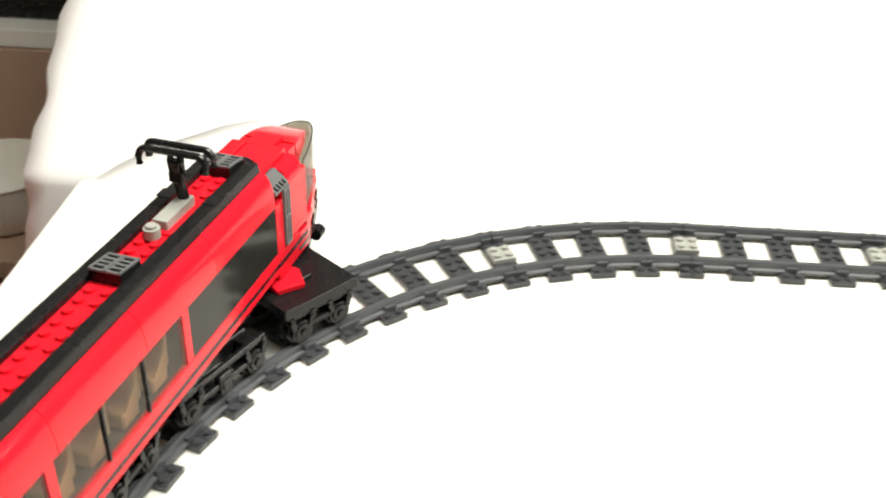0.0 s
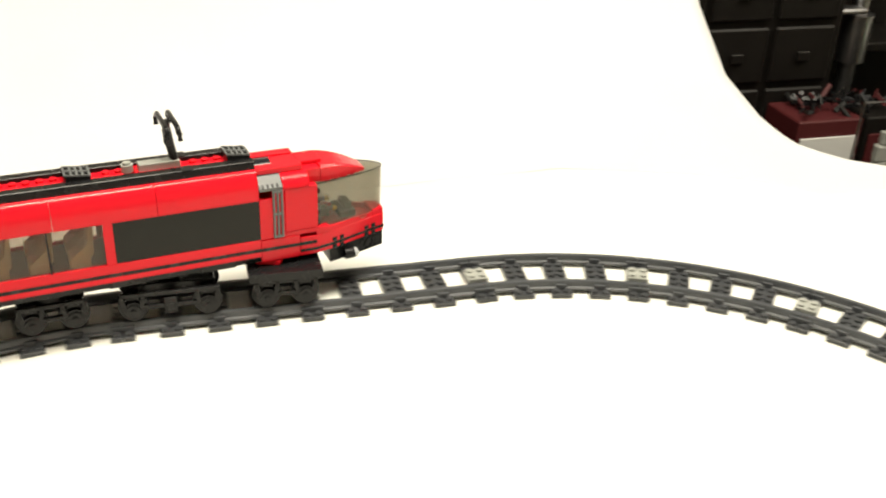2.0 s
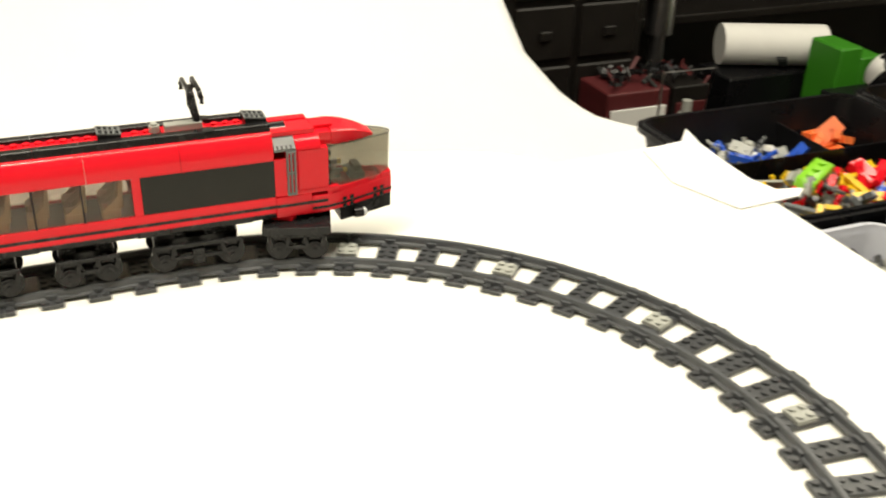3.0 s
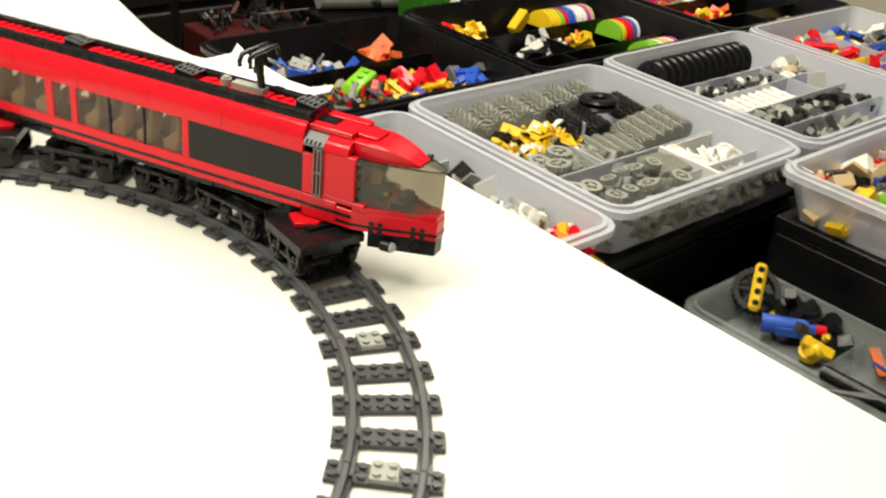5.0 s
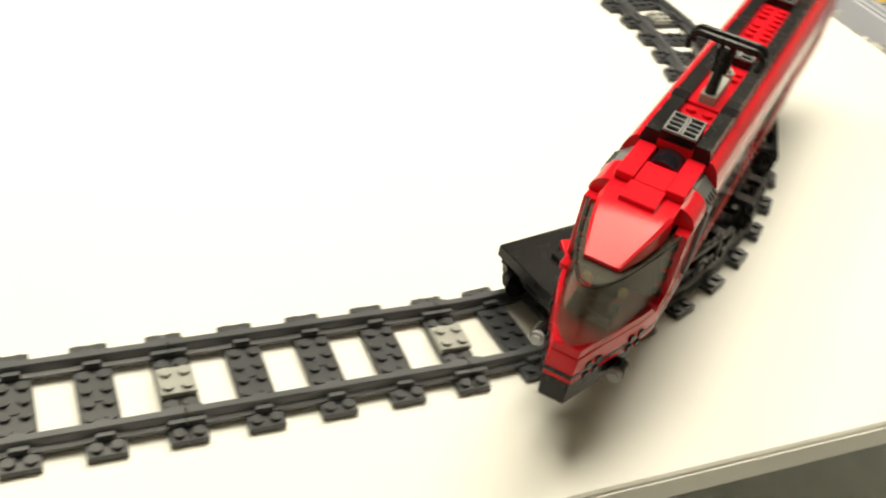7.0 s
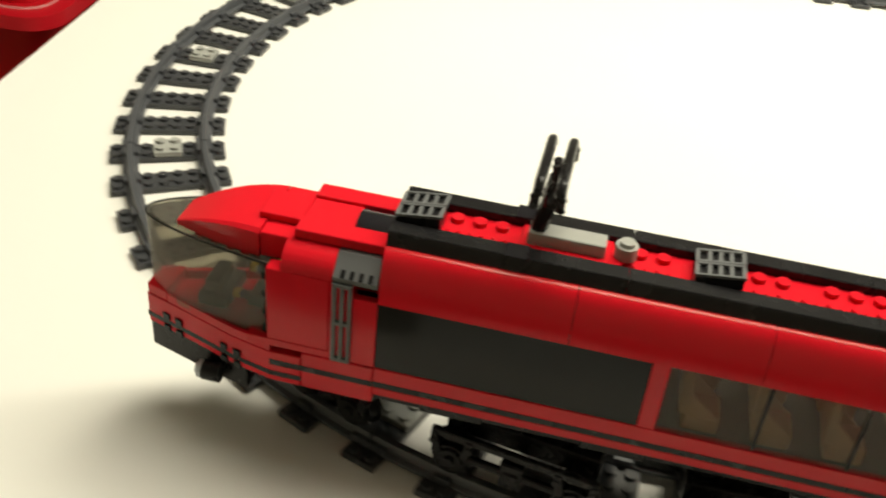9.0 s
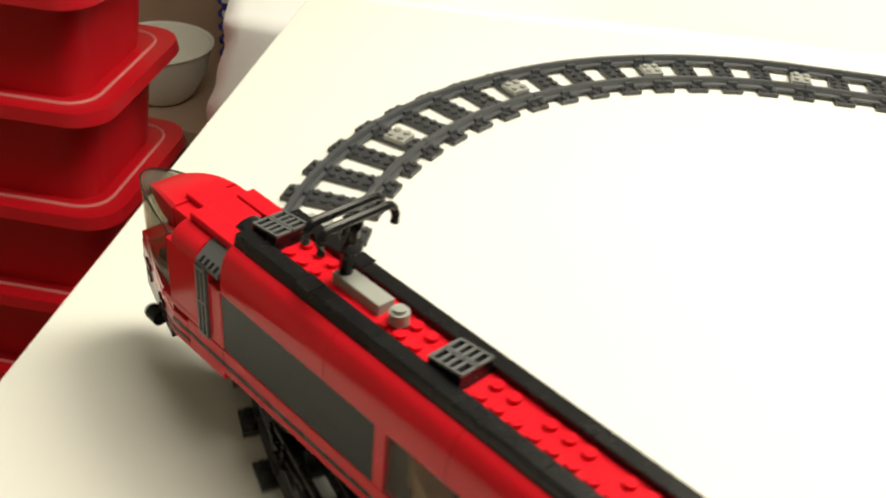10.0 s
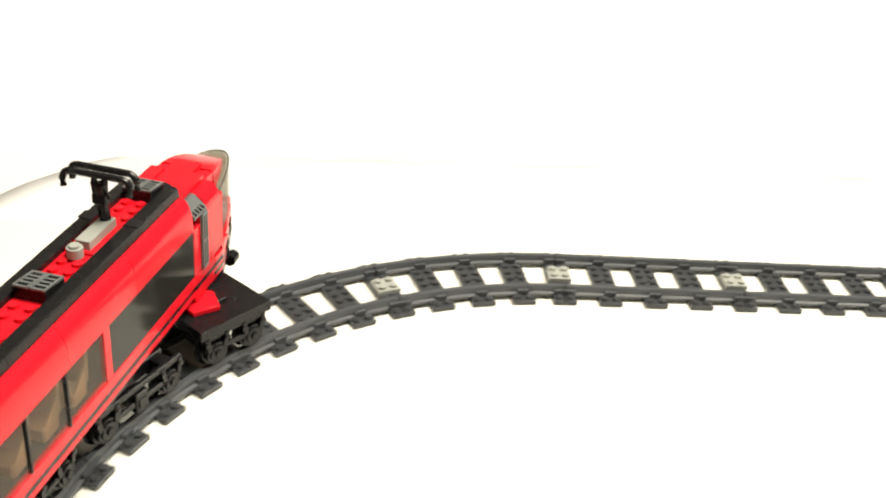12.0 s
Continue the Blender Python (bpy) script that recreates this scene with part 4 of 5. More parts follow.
for k in range(13):
    tyre(1.128 + 0.0155 * k, 0.205, FLOORZ + 0.027, 0.026, 84, -84, "black rubber toy tyre standing in a row", "row of tyres")
tyre(0.972, 0.160, FLOORZ + 0.044, 0.024, -6, 10, "black rubber toy tyre lying in the box", "lying tyres")
tyre(0.972, 0.160, FLOORZ + 0.037, 0.024, -4, 40, "black rubber toy tyre lying in the box", "lying tyres")
for x, y in ((0.925, 0.166), (0.950, 0.150), (1.026, 0.160)):
    gear_stack(x, y, FLOORZ + 0.006, 13, 0.0150, SKEW, RUBBER, "roll of black rubber toy tyres", "tyre rolls")
gear_stack(1.108, 0.196, FLOORZ + 0.012, 14, 0.011, -86, GEAR, "stack of grey toothed toy gears in the box", "gear stacks")
for k in range(9):
    bm = bmesh.new()
    cyl(bm, (0, 0, 0), 0.0046, 0.050, "x", 12)
    for w in (-0.024, -0.008, 0.008, 0.024):
        cyl(bm, (w, 0, 0), 0.0056, 0.004, "x", 12)
    solid("toy_rod", bm, WHITE, "white ribbed toy rod lying in a row", "toy rod", "row of rods", "", pose(1.132 + 0.0165 * k, 0.092 + 0.001 * k, FLOORZ + 0.022, 0, 0, -98))
for x, y, z, turn in ((0.712, 0.066, -0.046, 10), (1.330, 0.085, -0.040, -10), (1.000, -0.090, -0.030, 80)):
    bm = bmesh.new()
    bx(bm, -0.018, 0.018, -0.0006, 0.0006, -0.014, 0.018, 0.0002)
    solid("paper_card", bm, PAPER, "small white paper card stuck in the box", "card", "paper cards", "", pose(x, y, z, -20, 0, turn))


def long_beam(x, y, z, n, turn, mat, pin, label):
    """A holed toy beam with round ends and dark holes."""
    ob = thing("toy_beam", pose(x, y, z, 0, 0, turn), label, "toy beam", "long beams")
    h = 0.008 * n / 2
    out = [(-h + 0.004 - 0.004 * math.cos(q), -0.004 * math.sin(q)) for q in (math.pi * (k / 8 - 0.5) for k in range(9))]
    pts = [(-x2, y2) for x2, y2 in out] + [(x2, -y2) for x2, y2 in out]
    bm = bmesh.new()
    prism(bm, pts, 0.0, 0.0078, "xy")
    part("beam", bm, mat, ob)
    bm = bmesh.new()
    for k in range(n):
        cyl(bm, (-h + 0.004 + 0.008 * k, 0, 0.0078), 0.0026, 0.0006, "z", 10)
    part("beam_holes", bm, pin, ob)


long_beam(1.168, -0.100, -0.036, 9, -28, YELLOW, BLACK, "yellow holed toy beam lying on the heap")
long_beam(1.140, -0.112, -0.037, 9, -28, RED, BLACK, "red holed toy beam lying on the heap")
long_beam(1.092, -0.118, -0.034, 5, 12, TAN, RED, "tan and red toy beam lying on the heap")
long_beam(1.098, -0.132, -0.034, 7, 8, BLUE, NAVY, "blue holed toy beam lying on the heap")
long_beam(1.046, -0.104, -0.033, 5, -20, BLACK, DARK, "black toy beam lying on the heap")
long_beam(1.150, -0.150, -0.036, 8, -30, RED, BLACK, "red holed toy beam lying on the heap")
long_beam(1.063, -0.160, -0.028, 6, -22, GRILLE, BLACK, "grey holed toy beam lying on the heap")
long_beam(1.085, -0.172, -0.028, 6, -14, GREY, DARK, "pale grey toy beam lying on the heap")


def black_tray(x0, x1, y0, y1, dividers, label):
    return storage_box(x0, x1, y0, y1, -0.112, -0.030, dividers, label, TRAYBLACK, "sorting_tray", "black sorting trays")


black_tray(0.672, 0.992, 0.272, 0.560, [("y", 0.036, -0.14, 0.14), ("x", 0.045, 0.036, 0.13)], "black sorting tray with grey, yellow and red bricks")
black_tray(1.000, 1.398, 0.272, 0.570, [("y", -0.052, -0.18, 0.18), ("y", 0.046, -0.18, 0.18), ("x", -0.025, -0.052, 0.046), ("x", -0.06, -0.13, -0.052)], "black sorting tray with yellow beams and coloured plates")
black_tray(1.406, 1.776, 0.272, 0.577, [("y", -0.040, -0.17, 0.17), ("y", 0.050, -0.17, 0.17), ("x", 0.02, -0.13, -0.040)], "black sorting tray with a few red and tan bricks")
TZ = -0.108
heap(31, 0.720, 0.860, 0.330, 0.425, TZ + 0.012, 110, [GREY, YELLOW, RED, GRILLE, GREY, YELLOW, DARK], ("beam", "brick", "pin"), 0.0066, "mixed grey and coloured toy parts in the tray", 0.040)
heap(32, 0.850, 0.940, 0.325, 0.420, TZ + 0.012, 64, [YELLOW, RED, BLUE, YELLOW, RED], ("beam", "brick"), 0.0078, "yellow, red and blue toy beams in the tray", 0.040)
heap(30, 0.950, 0.970, 0.330, 0.380, TZ + 0.020, 26, [BLUE, BLUE, BLUE, GRILLE], ("beam", "brick"), 0.0090, "blue toy bricks in the tray", 0.035)
heap(33, 0.720, 0.855, 0.475, 0.530, TZ + 0.008, 90, [GREY, WHITE, GREY, GRILLE, BLUE, DARK], ("brick", "pin", "disc"), 0.0072, "grey and white toy parts in the tray", 0.040)
heap(34, 0.905, 0.945, 0.490, 0.530, TZ + 0.010, 16, [ORANGE, ORANGE, DARK], ("brick", "beam"), 0.0090, "few coral toy parts in the tray", 0.035)
heap(35, 1.140, 1.200, 0.425, 0.455, TZ + 0.010, 30, [WHITE, DARK, GREY, DARK], ("beam", "brick"), 0.0085, "white and grey toy parts in the tray", 0.035)
heap(36, 1.080, 1.140, 0.520, 0.545, TZ + 0.020, 26, [YELLOW, YELLOW, YELLOW], ("beam",), 0.0075, "yellow toy lattice beams in the tray", 0.024)
heap(37, 1.030, 1.130, 0.300, 0.355, TZ, 18, [DARK, GREY, RED, DARK], ("beam", "pin"), 0.0072, "few grey toy parts in the tray", 0.020)
heap(38, 1.235, 1.280, 0.420, 0.450, TZ + 0.022, 22, [YELLOW, YELLOW, ORANGE], ("beam", "pin"), 0.0075, "yellow toy parts in the tray", 0.028)
heap(39, 1.480, 1.560, 0.520, 0.550, TZ + 0.016, 50, [RED, RED, WHITE, GREY, PURPLE], ("brick",), 0.0072, "red and white toy bricks in the tray", 0.03)
heap(40, 1.560, 1.640, 0.420, 0.460, TZ + 0.016, 34, [RED, RED, YELLOW, ORANGE], ("brick", "beam"), 0.0072, "red and yellow toy bricks in the tray", 0.03)
heap(41, 1.640, 1.730, 0.320, 0.370, TZ + 0.010, 36, [TAN, TAN, YELLOW, GREY], ("brick", "beam"), 0.0072, "few tan toy bricks in the tray", 0.03)
heap(42, 1.570, 1.660, 0.520, 0.550, TZ + 0.016, 40, [WHITE, PURPLE, BLUE, TAN, ORANGE], ("brick", "disc"), 0.0072, "pale and blue toy bricks in the tray", 0.03)
for x, y, row in ((1.262, 0.530, (YELLOW, YELLOW, YELLOW, GREEN, RED, BLUE, BLUE, WHITE, WHITE, WHITE, PURPLE, TAN)), (1.330, 0.445, (GREEN, YELLOW, RED, RED, BLUE, WHITE)), (1.290, 0.345, (GREEN, GREEN, GREEN, WHITE, TAN, YELLOW, WHITE, PURPLE))):
    for k, mt in enumerate(row):
        bm = bmesh.new()
        ring = [(0.026 * math.cos(q), 0.026 * math.sin(q)) for q in (math.pi * i / 14 for i in range(15))]
        prism(bm, [(y2, z2) for y2, z2 in ring], -0.0040, 0.0036, "yz", 0.0004)
        solid("toy_disc", bm, mt, "coloured half-round toy plate standing in a row", "toy plate", "rows of coloured plates", "", pose(x + 0.0088 * k, y, TZ + 0.030, 0, 14, 8))
bm = bmesh.new()
bx(bm, -0.013, 0.013, -0.010, 0.010, 0.0, 0.016, 0.001)
for k in (-1, 1):
    cyl(bm, (0.006 * k, 0, 0.017), 0.0024, 0.002, "z", 10)
solid("red_brick", bm, RED, "red toy brick in the empty tray", "toy brick", "", "", pose(1.066, 0.535, -0.070, 10, -12, 30))
bm = bmesh.new()
bx(bm, -0.020, 0.020, -0.008, 0.008, 0.0, 0.020, 0.002)
solid("yellow_brick", bm, YELLOW, "yellow toy brick leaning by the plates", "toy brick", "", "", pose(1.225, 0.535, -0.074, 0, -40, 10))
bm = bmesh.new()
prism(bm, [(-0.030, 0.0), (-0.024, 0.012), (0.026, 0.014), (0.033, 0.004), (0.024, 0.0)], -0.011, 0.011, "xz", 0.002)
for k in (-1, 0, 1):
    cyl(bm, (0.016 * k, 0, 0.014), 0.004, 0.004, "z", 10)
solid("green_brick", bm, GREEN, "bright green curved toy brick lying on the heap", "toy brick", "", "", pose(0.805, 0.395, -0.058, 8, -6, 28))

# clear tray with a wheel, a motor and tools
tray = storage_box(0.832, 0.970, -0.46, -0.082, -0.158, -0.122, [("y", 0.048, -0.05, 0.05)], "clear shallow plastic tray with loose toy parts", CLEAR, "parts_tray", "")
tub_z = -0.154
bm = bmesh.new()
gear_pts = []
for i in range(48):
    a = 2 * math.pi * i / 48
    r = 0.0245 if i % 2 else 0.0225
    gear_pts.append((r * math.cos(a), r * math.sin(a)))
outer = [[bm.verts.new((w, y, z)) for y, z in gear_pts] for w in (-0.006, 0.006)]
inner = [[bm.verts.new((w, y * 0.76, z * 0.76)) for y, z in gear_pts] for w in (-0.006, 0.006)]
for i in range(48):
    j = (i + 1) % 48
    for p, q in ((outer[0], outer[1]), (inner[1], inner[0]), (outer[1], inner[1]), (inner[0], outer[0])):
        bm.faces.new((p[i], p[j], q[j], q[i]))
bmesh.ops.recalc_face_normals(bm, faces=bm.faces[:])
for k in range(3):
    a = math.pi * k / 3
    tube(bm, [(0, -0.021 * math.cos(a), -0.021 * math.sin(a)), (0, 0.021 * math.cos(a), 0.021 * math.sin(a))], 0.0032, 8)
wheel = solid("toothed_disc", bm, RUBBER, "black toothed toy wheel with a yellow beam on it", "toy wheel", "", "", pose(0.929, -0.112, tub_z + 0.026, 0, -50, 212))
bm = bmesh.new()
bx(bm, 0.009, 0.016, -0.006, 0.006, -0.026, 0.026, 0.003)
part("yellow_beam", bm, YELLOW, wheel, "yellow holed beam")
bm = bmesh.new()
for z in (-0.018, -0.006, 0.006, 0.018):
    cyl(bm, (0.0165, 0, z), 0.0032, 0.001, "x", 10)
part("beam_hole", bm, BLACK, wheel)
bm = bmesh.new()
cyl(bm, (0, 0, 0), 0.0075, 0.050, "x", 16, 0.0095)
bx(bm, -0.018, 0.012, -0.009, 0.009, -0.009, 0.003, 0.002)
motor = solid("toy_motor", bm, BLUE, "blue toy actuator with a red end in the tray", "toy motor", "", "", pose(0.913, -0.162, tub_z + 0.018, 0, 6, 122))
bm = bmesh.new()
cyl(bm, (-0.029, 0, 0), 0.005, 0.012, "x", 12)
part("red_end", bm, RED, motor)
heap(51, 0.925, 0.950, -0.200, -0.130, tub_z, 26, [BLACK, BLACK, DARK, BLACK, BLACK, BLACK, YELLOW], ("beam", "pin", "disc"), 0.0095, "black toy parts joined in the tray", 0.03)
heap(53, 0.900, 0.915, -0.205, -0.190, tub_z, 6, [YELLOW], ("beam", "disc"), 0.0085, "yellow toy joints in the tray", 0.016)
heap(52, 0.932, 0.952, -0.280, -0.240, tub_z, 5, [RED, RED, BLUE, ORANGE, RED], ("brick", "beam"), 0.0062, "red and blue toy parts in the tray", 0.016)
bm = bmesh.new()
tube(bm, [(0, 0, 0), (0.10, 0, 0)], 0.0070, 14)
tube(bm, [(0.10, 0, 0), (0.118, 0, 0)], 0.0060, 12)
solid("marker_pen", bm, BLACK, "black marker pen lying beside the tray", "pen", "", "", pose(0.838, -0.238, -0.1150, 0, 0, -88))


def scissors(mat, m, label):
    ob = thing("scissors", m, label, "scissors", "scissors")
    for sg in (-1, 1):
        bm = bmesh.new()
        tube(bm, [(0.030 + 0.017 * math.cos(a), sg * 0.021 + 0.0145 * math.sin(a), 0) for a in (2 * math.pi * k / 16 for k in range(17))], 0.0034, 8)
        tube(bm, [(0.008, sg * 0.014, 0), (-0.010, sg * 0.006, 0), (-0.030, 0, 0)], 0.0045, 8)
        part("handle", bm, mat, ob)
        bm = bmesh.new()
        prism(bm, [(-0.025, sg * 0.006), (-0.110, sg * -0.002), (-0.025, -sg * 0.006)], -0.001 + 0.0012 * sg, 0.0005 + 0.0012 * sg, "xy")
        part("blade", bm, STEEL, ob, "steel blade")
    return ob


scissors(GRILLE, pose(0.699, -0.378, -0.104, 0, 0, -41), "grey-handled scissors lying on the plastic sheet")
scissors(RED, pose(0.868, -0.325, -0.112, 0, 0, -50), "red-handled scissors lying by the tray")
bm = bmesh.new()
prism(bm, [(-0.02, -0.012), (0.02, -0.010), (0.024, 0.008), (-0.018, 0.012)], 0, 0.010, "xy", 0.003)
solid("magenta_brick", bm, PURPLE, "magenta toy part lying by the scissors", "toy brick", "", "", pose(0.799, -0.371, -0.118, 0, 0, 20))

# grey plastic sheet on the desk below the board's edge
nx, ny = 150, 60
vs, fs = [], []
for j in range(ny + 1):
    for i in range(nx + 1):
        x, y = -0.30 + 1.10 * i / nx, -0.595 + 0.42 * j / ny + 0.006 * math.sin(i * 0.4)
        z = -0.119 + 0.009 * noise.noise(Vector((x * 30 + y * 12, y * 7, 0))) + 0.006 * abs(noise.noise(Vector((x * 46 - y * 14, y * 12, 3)))) + 0.002 * noise.noise(Vector((x * 120, y * 60, 7)))
        vs.append((x, y, z))
for j in range(ny):
    for i in range(nx):
        a = j * (nx + 1) + i
        fs.append((a, a + 1, a + nx + 2, a + nx + 1))
me = bpy.data.meshes.new("plastic_sheet")
me.from_pydata(vs, [], fs)
for p in me.polygons:
    p.use_smooth = True
me.materials.append(SHEET)
tagged(new("plastic_sheet", me), "crumpled grey translucent plastic sheet on the desk", "plastic sheet")
bm = bmesh.new()
bx(bm, -0.022, 0.022, -0.012, 0.012, 0, 0.001, 0.0004)
tag = solid("paper_tag", bm, PAPER, "small white paper tag with red print on the sheet", "paper tag", "", "", pose(0.588, -0.376, -0.111, 0, 0, 18))
bm = bmesh.new()
bx(bm, -0.016, -0.010, -0.008, -0.005, 0.001, 0.0014)
bx(bm, -0.004, 0.003, -0.008, -0.006, 0.001, 0.0014)
part("print_bar", bm, RED, tag)

# ---- left of the board: red bins, shelf, bowl and blue crates ----
BINS = -0.806
bm = bmesh.new()
bx(bm, -1.20, -0.87, 0.51, 0.73, ZF, BINS - 0.002, 0.004)
solid("low_plinth", bm, SHELFWOOD, "low wooden plinth under the red bins", "plinth")
for k in range(5):
    ob = thing("red_bin", pose(-1.038, 0.622, BINS + 0.143 * k), "red plastic stacking bin with a wide rim", "bin", "stack of red bins")
    bm = bmesh.new()
    shell(bm, [rounded(-0.155, 0.155, -0.095, 0.095, 0.030, 0), rounded(-0.168, 0.168, -0.108, 0.108, 0.033, 0.140), rounded(-0.194, 0.194, -0.134, 0.134, 0.045, 0.142),
               rounded(-0.196, 0.196, -0.136, 0.136, 0.045, 0.132), rounded(-0.199, 0.199, -0.139, 0.139, 0.045, 0.132), rounded(-0.197, 0.197, -0.137, 0.137, 0.045, 0.149),
               rounded(-0.166, 0.166, -0.106, 0.106, 0.033, 0.149), rounded(-0.156, 0.156, -0.096, 0.096, 0.030, 0.147)])
    part("body", bm, BIN, ob)
    bm = bmesh.new()
    tube(bm, [(x, y, 0.1492) for x, y, z in rounded(-0.174, 0.174, -0.114, 0.114, 0.036, 0)] + [(0.174, 0.078, 0.1492)], 0.0022, 6)
    part("rim_bead", bm, BEAD, ob, "pale bead along the rim")

setting("shelf_board", [(-1.75, -0.62, 1.12, 1.56, -0.627, -0.593)], SHELFWOOD, "brown wooden shelf beside the table", 0.002)
setting("shelf_back", [(-1.75, -0.55, 1.56, 1.58, ZF, -0.396)], SHELFWOOD, "pinkish brown shelf back panel", 0.002)
setting("window_ledge", [(-1.75, -0.55, 1.565, 1.85, -0.394, -0.357)], CEIL, "white ledge above the shelf", 0.002)
bm = bmesh.new()
bx(bm, -1.70, -0.95, 1.62, 1.80, -0.357, -0.20, 0.006)
bx(bm, -1.68, -0.97, 1.615, 1.62, -0.33, -0.225, 0.002)
solid("black_case", bm, BLACK, "long black case standing on the white ledge", "case")
bm = bmesh.new()
prof = [(0.050, 0.0), (0.064, 0.012), (0.088, 0.055), (0.101, 0.108), (0.106, 0.112), (0.097, 0.110), (0.082, 0.058), (0.055, 0.018), (0.0005, 0.012)]
shell(bm, [[(r * math.cos(2 * math.pi * k / 32), r * math.sin(2 * math.pi * k / 32), z) for k in range(32)] for r, z in prof])
solid("bowl", bm, WHITE, "white bowl standing on the brown shelf", "bowl", "", "", pose(-1.105, 1.245, -0.592))
for k in range(8):
    ob = thing("blue_crate", pose(-0.930, 1.420, -0.592 + 0.0272 * k), "deep blue open-front plastic parts crate", "crate", "stack of blue crates")
    bm = bmesh.new()
    tub(bm, 0.078, 0.098, 0.050, 0.008, 0.006, 0.003, 0.008)
    part("body", bm, NAVY, ob)
    bm = bmesh.new()
    bx(bm, -0.070, -0.050, -0.1055, -0.1043, 0.044, 0.056, 0.0004)
    part("label", bm, PAPER, ob, "white paper label")

# ---- far right corner: dark shelf with clutter ----
bm = bmesh.new()
bx(bm, 1.02, 3.2, 1.15, 2.2, -0.60, -0.55, 0.004)
for x in (1.06, 3.1):
    for y in (1.2, 2.1):
        bx(bm, x - 0.03, x + 0.03, y - 0.03, y + 0.03, ZF, -0.60)
solid("side_desk", bm, TRAYBLACK, "black desk behind the sorting trays", "desk")
ob = thing("drawer_tower", pose(1.02, 1.62, -0.55), "dark drawer tower with small drawers", "drawer tower")
bm = bmesh.new()
bx(bm, -0.22, 0.26, -0.16, 0.20, 0.0, 0.95, 0.004)
part("body", bm, CABINET, ob)
for i in range(7):
    for j in range(3):
        bm = bmesh.new()
        bx(bm, -0.205 + 0.153 * j, -0.067 + 0.153 * j, -0.172, -0.161, 0.02 + 0.13 * i, 0.135 + 0.13 * i, 0.004)
        bx(bm, -0.150 + 0.153 * j, -0.122 + 0.153 * j, -0.180, -0.172, 0.065 + 0.13 * i, 0.085 + 0.13 * i, 0.002)
        part("drawer", bm, CABINET, ob)
for x, w, mt, lb in ((1.20, 0.075, CARTON, "red cardboard box on the desk"), (1.33, 0.045, CABINET, "dark cardboard box on the desk")):
    bm = bmesh.new()
    bx(bm, x - w, x + w, 1.32, 1.44, -0.55, -0.310, 0.003)
    b = solid("carton", bm, mt, lb, "box", "cartons on the desk")
    bm = bmesh.new()
    bx(bm, x - w + 0.008, x + w - 0.008, 1.316, 1.32, -0.47, -0.345, 0.001)
    part("print_panel", bm, PAPER if mt is CARTON else CARTON, b)
heap(61, 1.15, 1.38, 1.33, 1.43, -0.312, 70, [BLACK, DARK, BLACK, CARTON, BLACK, RUBBER, BLACK], ("beam", "pin"), 0.008, "dark toy vehicle parts on the cartons", 0.03)
ob = thing("paper_roll", pose(1.615, 1.44, -0.282, 0, 0, -20), "rolled white printed paper lying on its side", "paper roll")
bm = bmesh.new()
ring_o = [(0.047 * math.cos(2 * math.pi * k / 28), 0.047 * math.sin(2 * math.pi * k / 28)) for k in range(28)]
shell(bm, [[(-0.115, y * 0.93, z * 0.93) for y, z in ring_o], [(-0.115, y, z) for y, z in ring_o], [(0.125, y, z) for y, z in ring_o], [(0.125, y * 0.93, z * 0.93) for y, z in ring_o], [(-0.02, y * 0.90, z * 0.90) for y, z in ring_o]])
part("sheet", bm, PAPER, ob)
bm = bmesh.new()
for k in range(6):
    a = radians(200 + 9 * k)
    bx(bm, 0.005 + 0.004 * k, 0.030 + 0.003 * k, 0.0475 * math.cos(a) - 0.0015, 0.0475 * math.cos(a) + 0.0015, 0.0475 * math.sin(a) - 0.002, 0.0475 * math.sin(a) + 0.002)
part("print_bar", bm, DARK, ob)
bm = bmesh.new()
bx(bm, 1.47, 1.72, 1.375, 1.50, -0.55, -0.330, 0.004)
solid("roll_stand", bm, TRAYBLACK, "black box under the paper roll", "box")
bm = bmesh.new()
cyl(bm, (0, 0, 0.025), 0.020, 0.05, "z", 14, 0.014)
bx(bm, -0.016, 0.016, -0.010, 0.010, 0.05, 0.085, 0.004)
cyl(bm, (0, 0, 0.098), 0.010, 0.022, "z", 12)
solid("toy_robot", bm, GREY, "pale grey toy robot standing on the desk", "toy robot", "", "", pose(1.232, 1.20, -0.400))
bm = bmesh.new()
bx(bm, 1.06, 1.46, 1.10, 1.28, -0.55, -0.4005, 0.004)
solid("black_crate", bm, TRAYBLACK, "black crate on the desk that carries small toys", "crate", "black crates")
bm = bmesh.new()
bx(bm, 1.60, 2.06, 1.08, 1.24, -0.55, -0.320, 0.004)
solid("black_crate", bm, TRAYBLACK, "black crate on the desk under the patterned bag", "crate", "black crates")
bm = bmesh.new()
bx(bm, -0.012, 0.012, -0.010, 0.010, 0.0, 0.022, 0.004)
solid("orange_block", bm, ORANGE, "orange toy block on the desk", "toy brick", "", "", pose(1.252, 1.165, -0.400))
bm = bmesh.new()
tube(bm, [(1.165, 1.2, -0.400), (1.167, 1.2, -0.228), (1.285, 1.2, -0.230), (1.265, 1.2, -0.400)], 0.0025, 8)
solid("wire_stand", bm, STEEL, "thin grey wire stand on the desk", "stand")
bm = bmesh.new()
cyl(bm, (1.385, 1.55, 0.02), 0.018, 1.14, "z", 16)
cyl(bm, (1.385, 1.55, -0.215), 0.032, 0.10, "z", 20)
cyl(bm, (1.385, 1.55, -0.163), 0.034, 0.006, "z", 20)
bx(bm, 1.29, 1.37, 1.50, 1.54, -0.150, -0.138, 0.004)
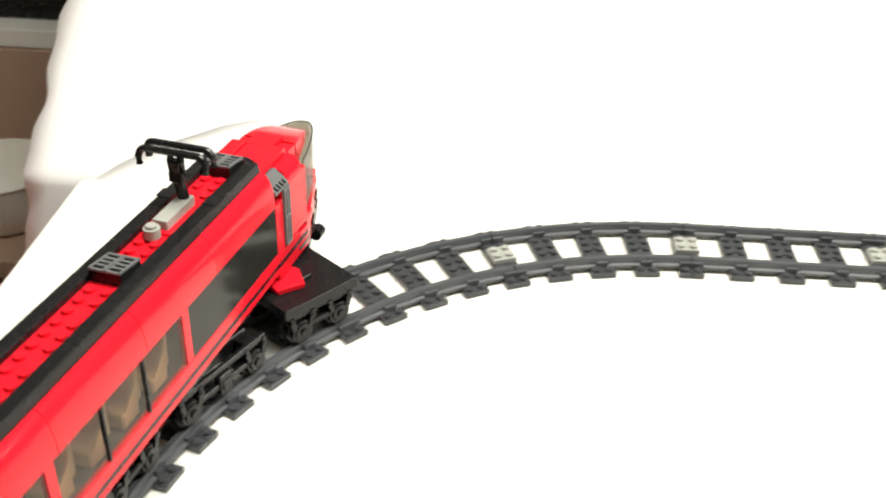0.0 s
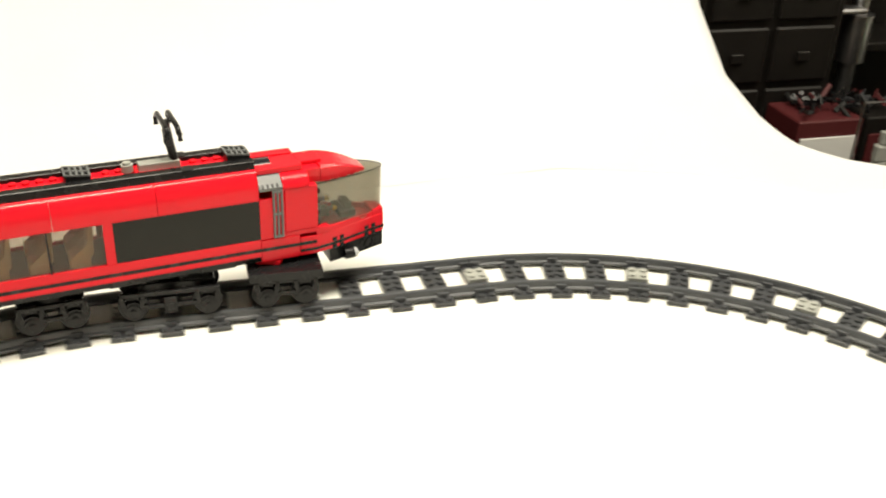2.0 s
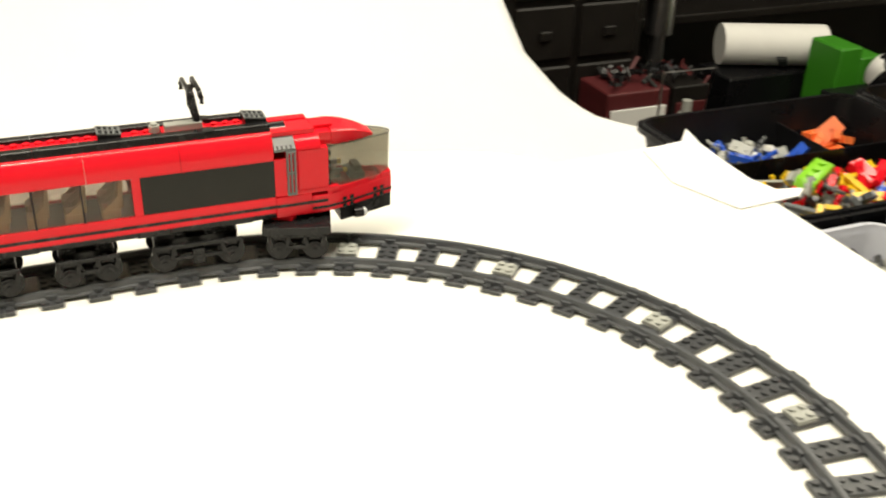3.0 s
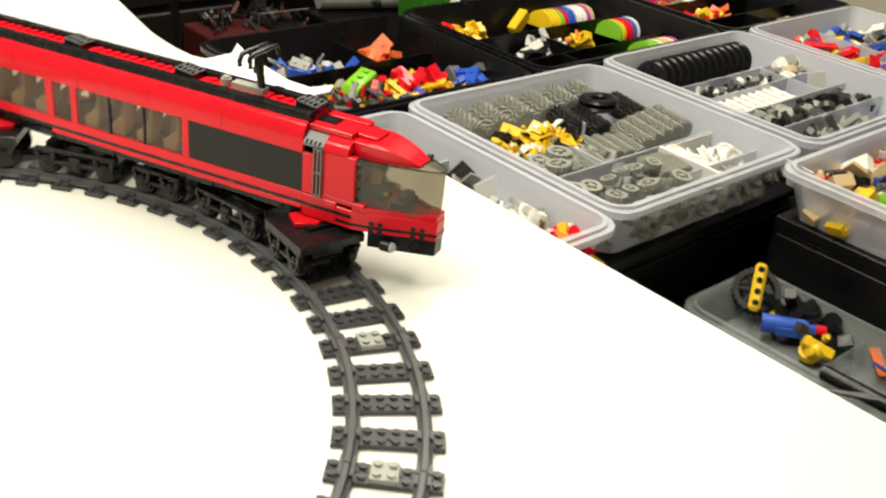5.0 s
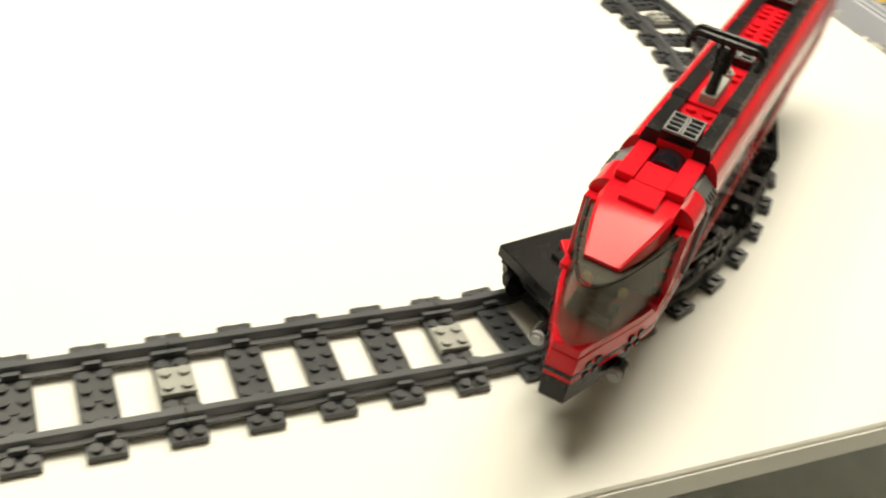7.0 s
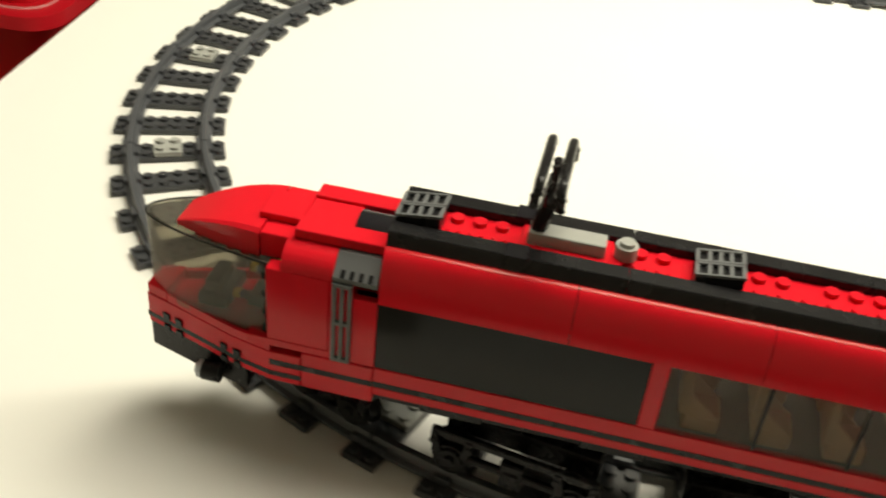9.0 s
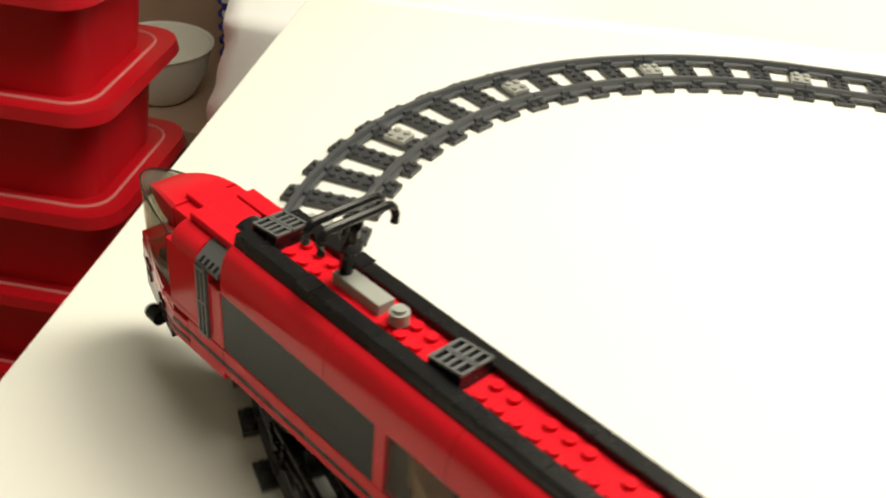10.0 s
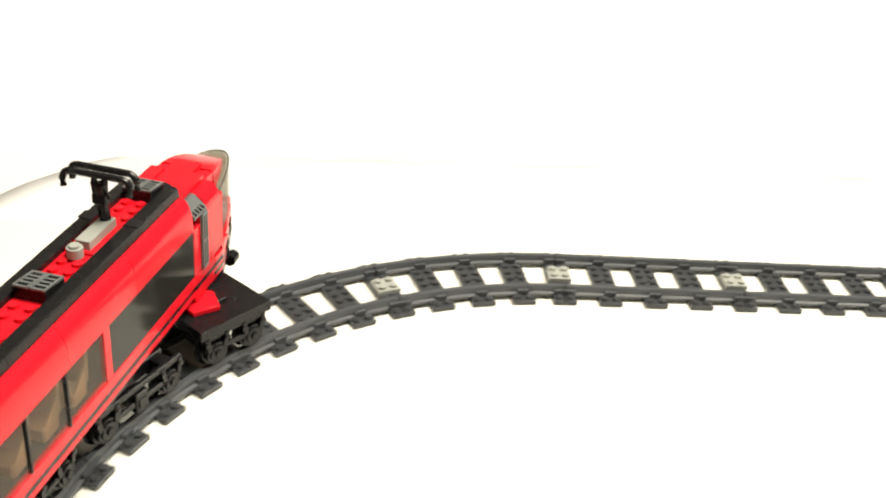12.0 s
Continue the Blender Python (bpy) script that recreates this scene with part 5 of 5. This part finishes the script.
solid("monitor_arm", bm, STEEL, "grey metal post with a bracket", "post")
for k, (x, z) in enumerate(((1.690, -0.245), (1.752, -0.270))):
    bm = bmesh.new()
    bx(bm, x - 0.030, x + 0.030, 1.26, 1.36, -0.549, z, 0.004)
    solid("green_carton", bm, DEEPGREEN, "bright green box on the desk", "box", "green boxes")
bm = bmesh.new()
bmesh.ops.create_icosphere(bm, subdivisions=4, radius=1.0, matrix=Matrix.Diagonal((0.17, 0.08, 0.065, 1)))
for v in bm.verts:
    k = noise.noise(v.co * 14)
    v.co *= 1 + 0.16 * k
    v.co.z = max(v.co.z, -0.045)
for f in bm.faces:
    c = f.calc_center_median()
    f.material_index = 1 if noise.noise(c * 17 + Vector((4, 1, 2))) > 0.08 else 0
solid("patterned_bag", bm, [PAPER, BLACK], "crumpled black and white patterned bag on the desk", "bag", "", "", pose(1.83, 1.16, -0.275))
case = thing("bookcase", None, "tall dark open bookcase behind the desk", "bookcase")
for nm, b6 in [("back_panel", (0.85, 2.62, 1.86, 1.90, ZF, 1.2)), ("side_panel", (2.58, 2.62, 1.70, 1.858, ZF, 1.2))] + [("shelf", (0.85, 2.578, 1.70, 1.858, z, z + 0.022)) for z in (-0.30, 0.02, 0.34, 0.66)]:
    bm = bmesh.new()
    bx(bm, *b6, 0.003)
    part(nm, bm, CABINET, case)

# ---- motion ----
TIMES = [0, 0.5, 1, 1.5, 2, 2.5, 4.5, 5, 5.5, 6, 6.5, 8.5, 9, 9.5, 10, 10.5, 11, 11.5, 12]
RUN = [-0.1960, -0.1025, -0.0102, 0.0865, 0.1873, 0.3028, 0.7625, 0.8605, 0.9665, 1.0676, 1.1724, 1.6095, 1.7413, 1.8573, 1.9580, 2.0591, 2.1566, 2.2530, 2.3437]
FRONT_PIVOT, REAR_PIVOT = 0.1447, 0.3257


def run(t):
    """How far the nose has come along the track at t seconds, smoothly."""
    slopes = np.gradient(RUN, TIMES)
    i = min(max(int(np.searchsorted(TIMES, t)) - 1, 0), len(TIMES) - 2)
    h = TIMES[i + 1] - TIMES[i]
    x = (t - TIMES[i]) / h
    return float((2 * x**3 - 3 * x**2 + 1) * RUN[i] + (x**3 - 2 * x**2 + x) * h * slopes[i] + (3 * x**2 - 2 * x**3) * RUN[i + 1] + (x**3 - x**2) * h * slopes[i + 1])


def chord(a, b, lead):
    """Pose of a body whose pivots ride at a and b metres along the track; its origin lies lead metres ahead of their middle."""
    pa, pb = along(a)[0], along(b)[0]
    d = (pa - pb).normalized()
    return Matrix.Translation((pa + pb) / 2 + d * lead) @ Matrix.Rotation(math.atan2(d.y, d.x), 4, "Z")


def motions():
    steps = [k / 10 for k in range(121)]
    bodies = {t: chord(run(t) - FRONT_PIVOT, run(t) - REAR_PIVOT, (FRONT_PIVOT + REAR_PIVOT) / 2) for t in steps}
    walk(train, [(t, bodies[t]) for t in steps])
    for ob, back, base in BOGIES:
        walk(ob, [(t, bodies[t].inverted() @ chord(run(t) - back + base / 2, run(t) - back - base / 2, 0.0)) for t in steps])
    fine = [k / 20 for k in range(241)]
    for ob, x in AXLES:
        walk(ob, [(t, Matrix.Translation((x, 0, 0.0182)) @ Matrix.Rotation((run(t) - RUN[0]) / 0.0086, 4, "Y")) for t in fine])


motions()
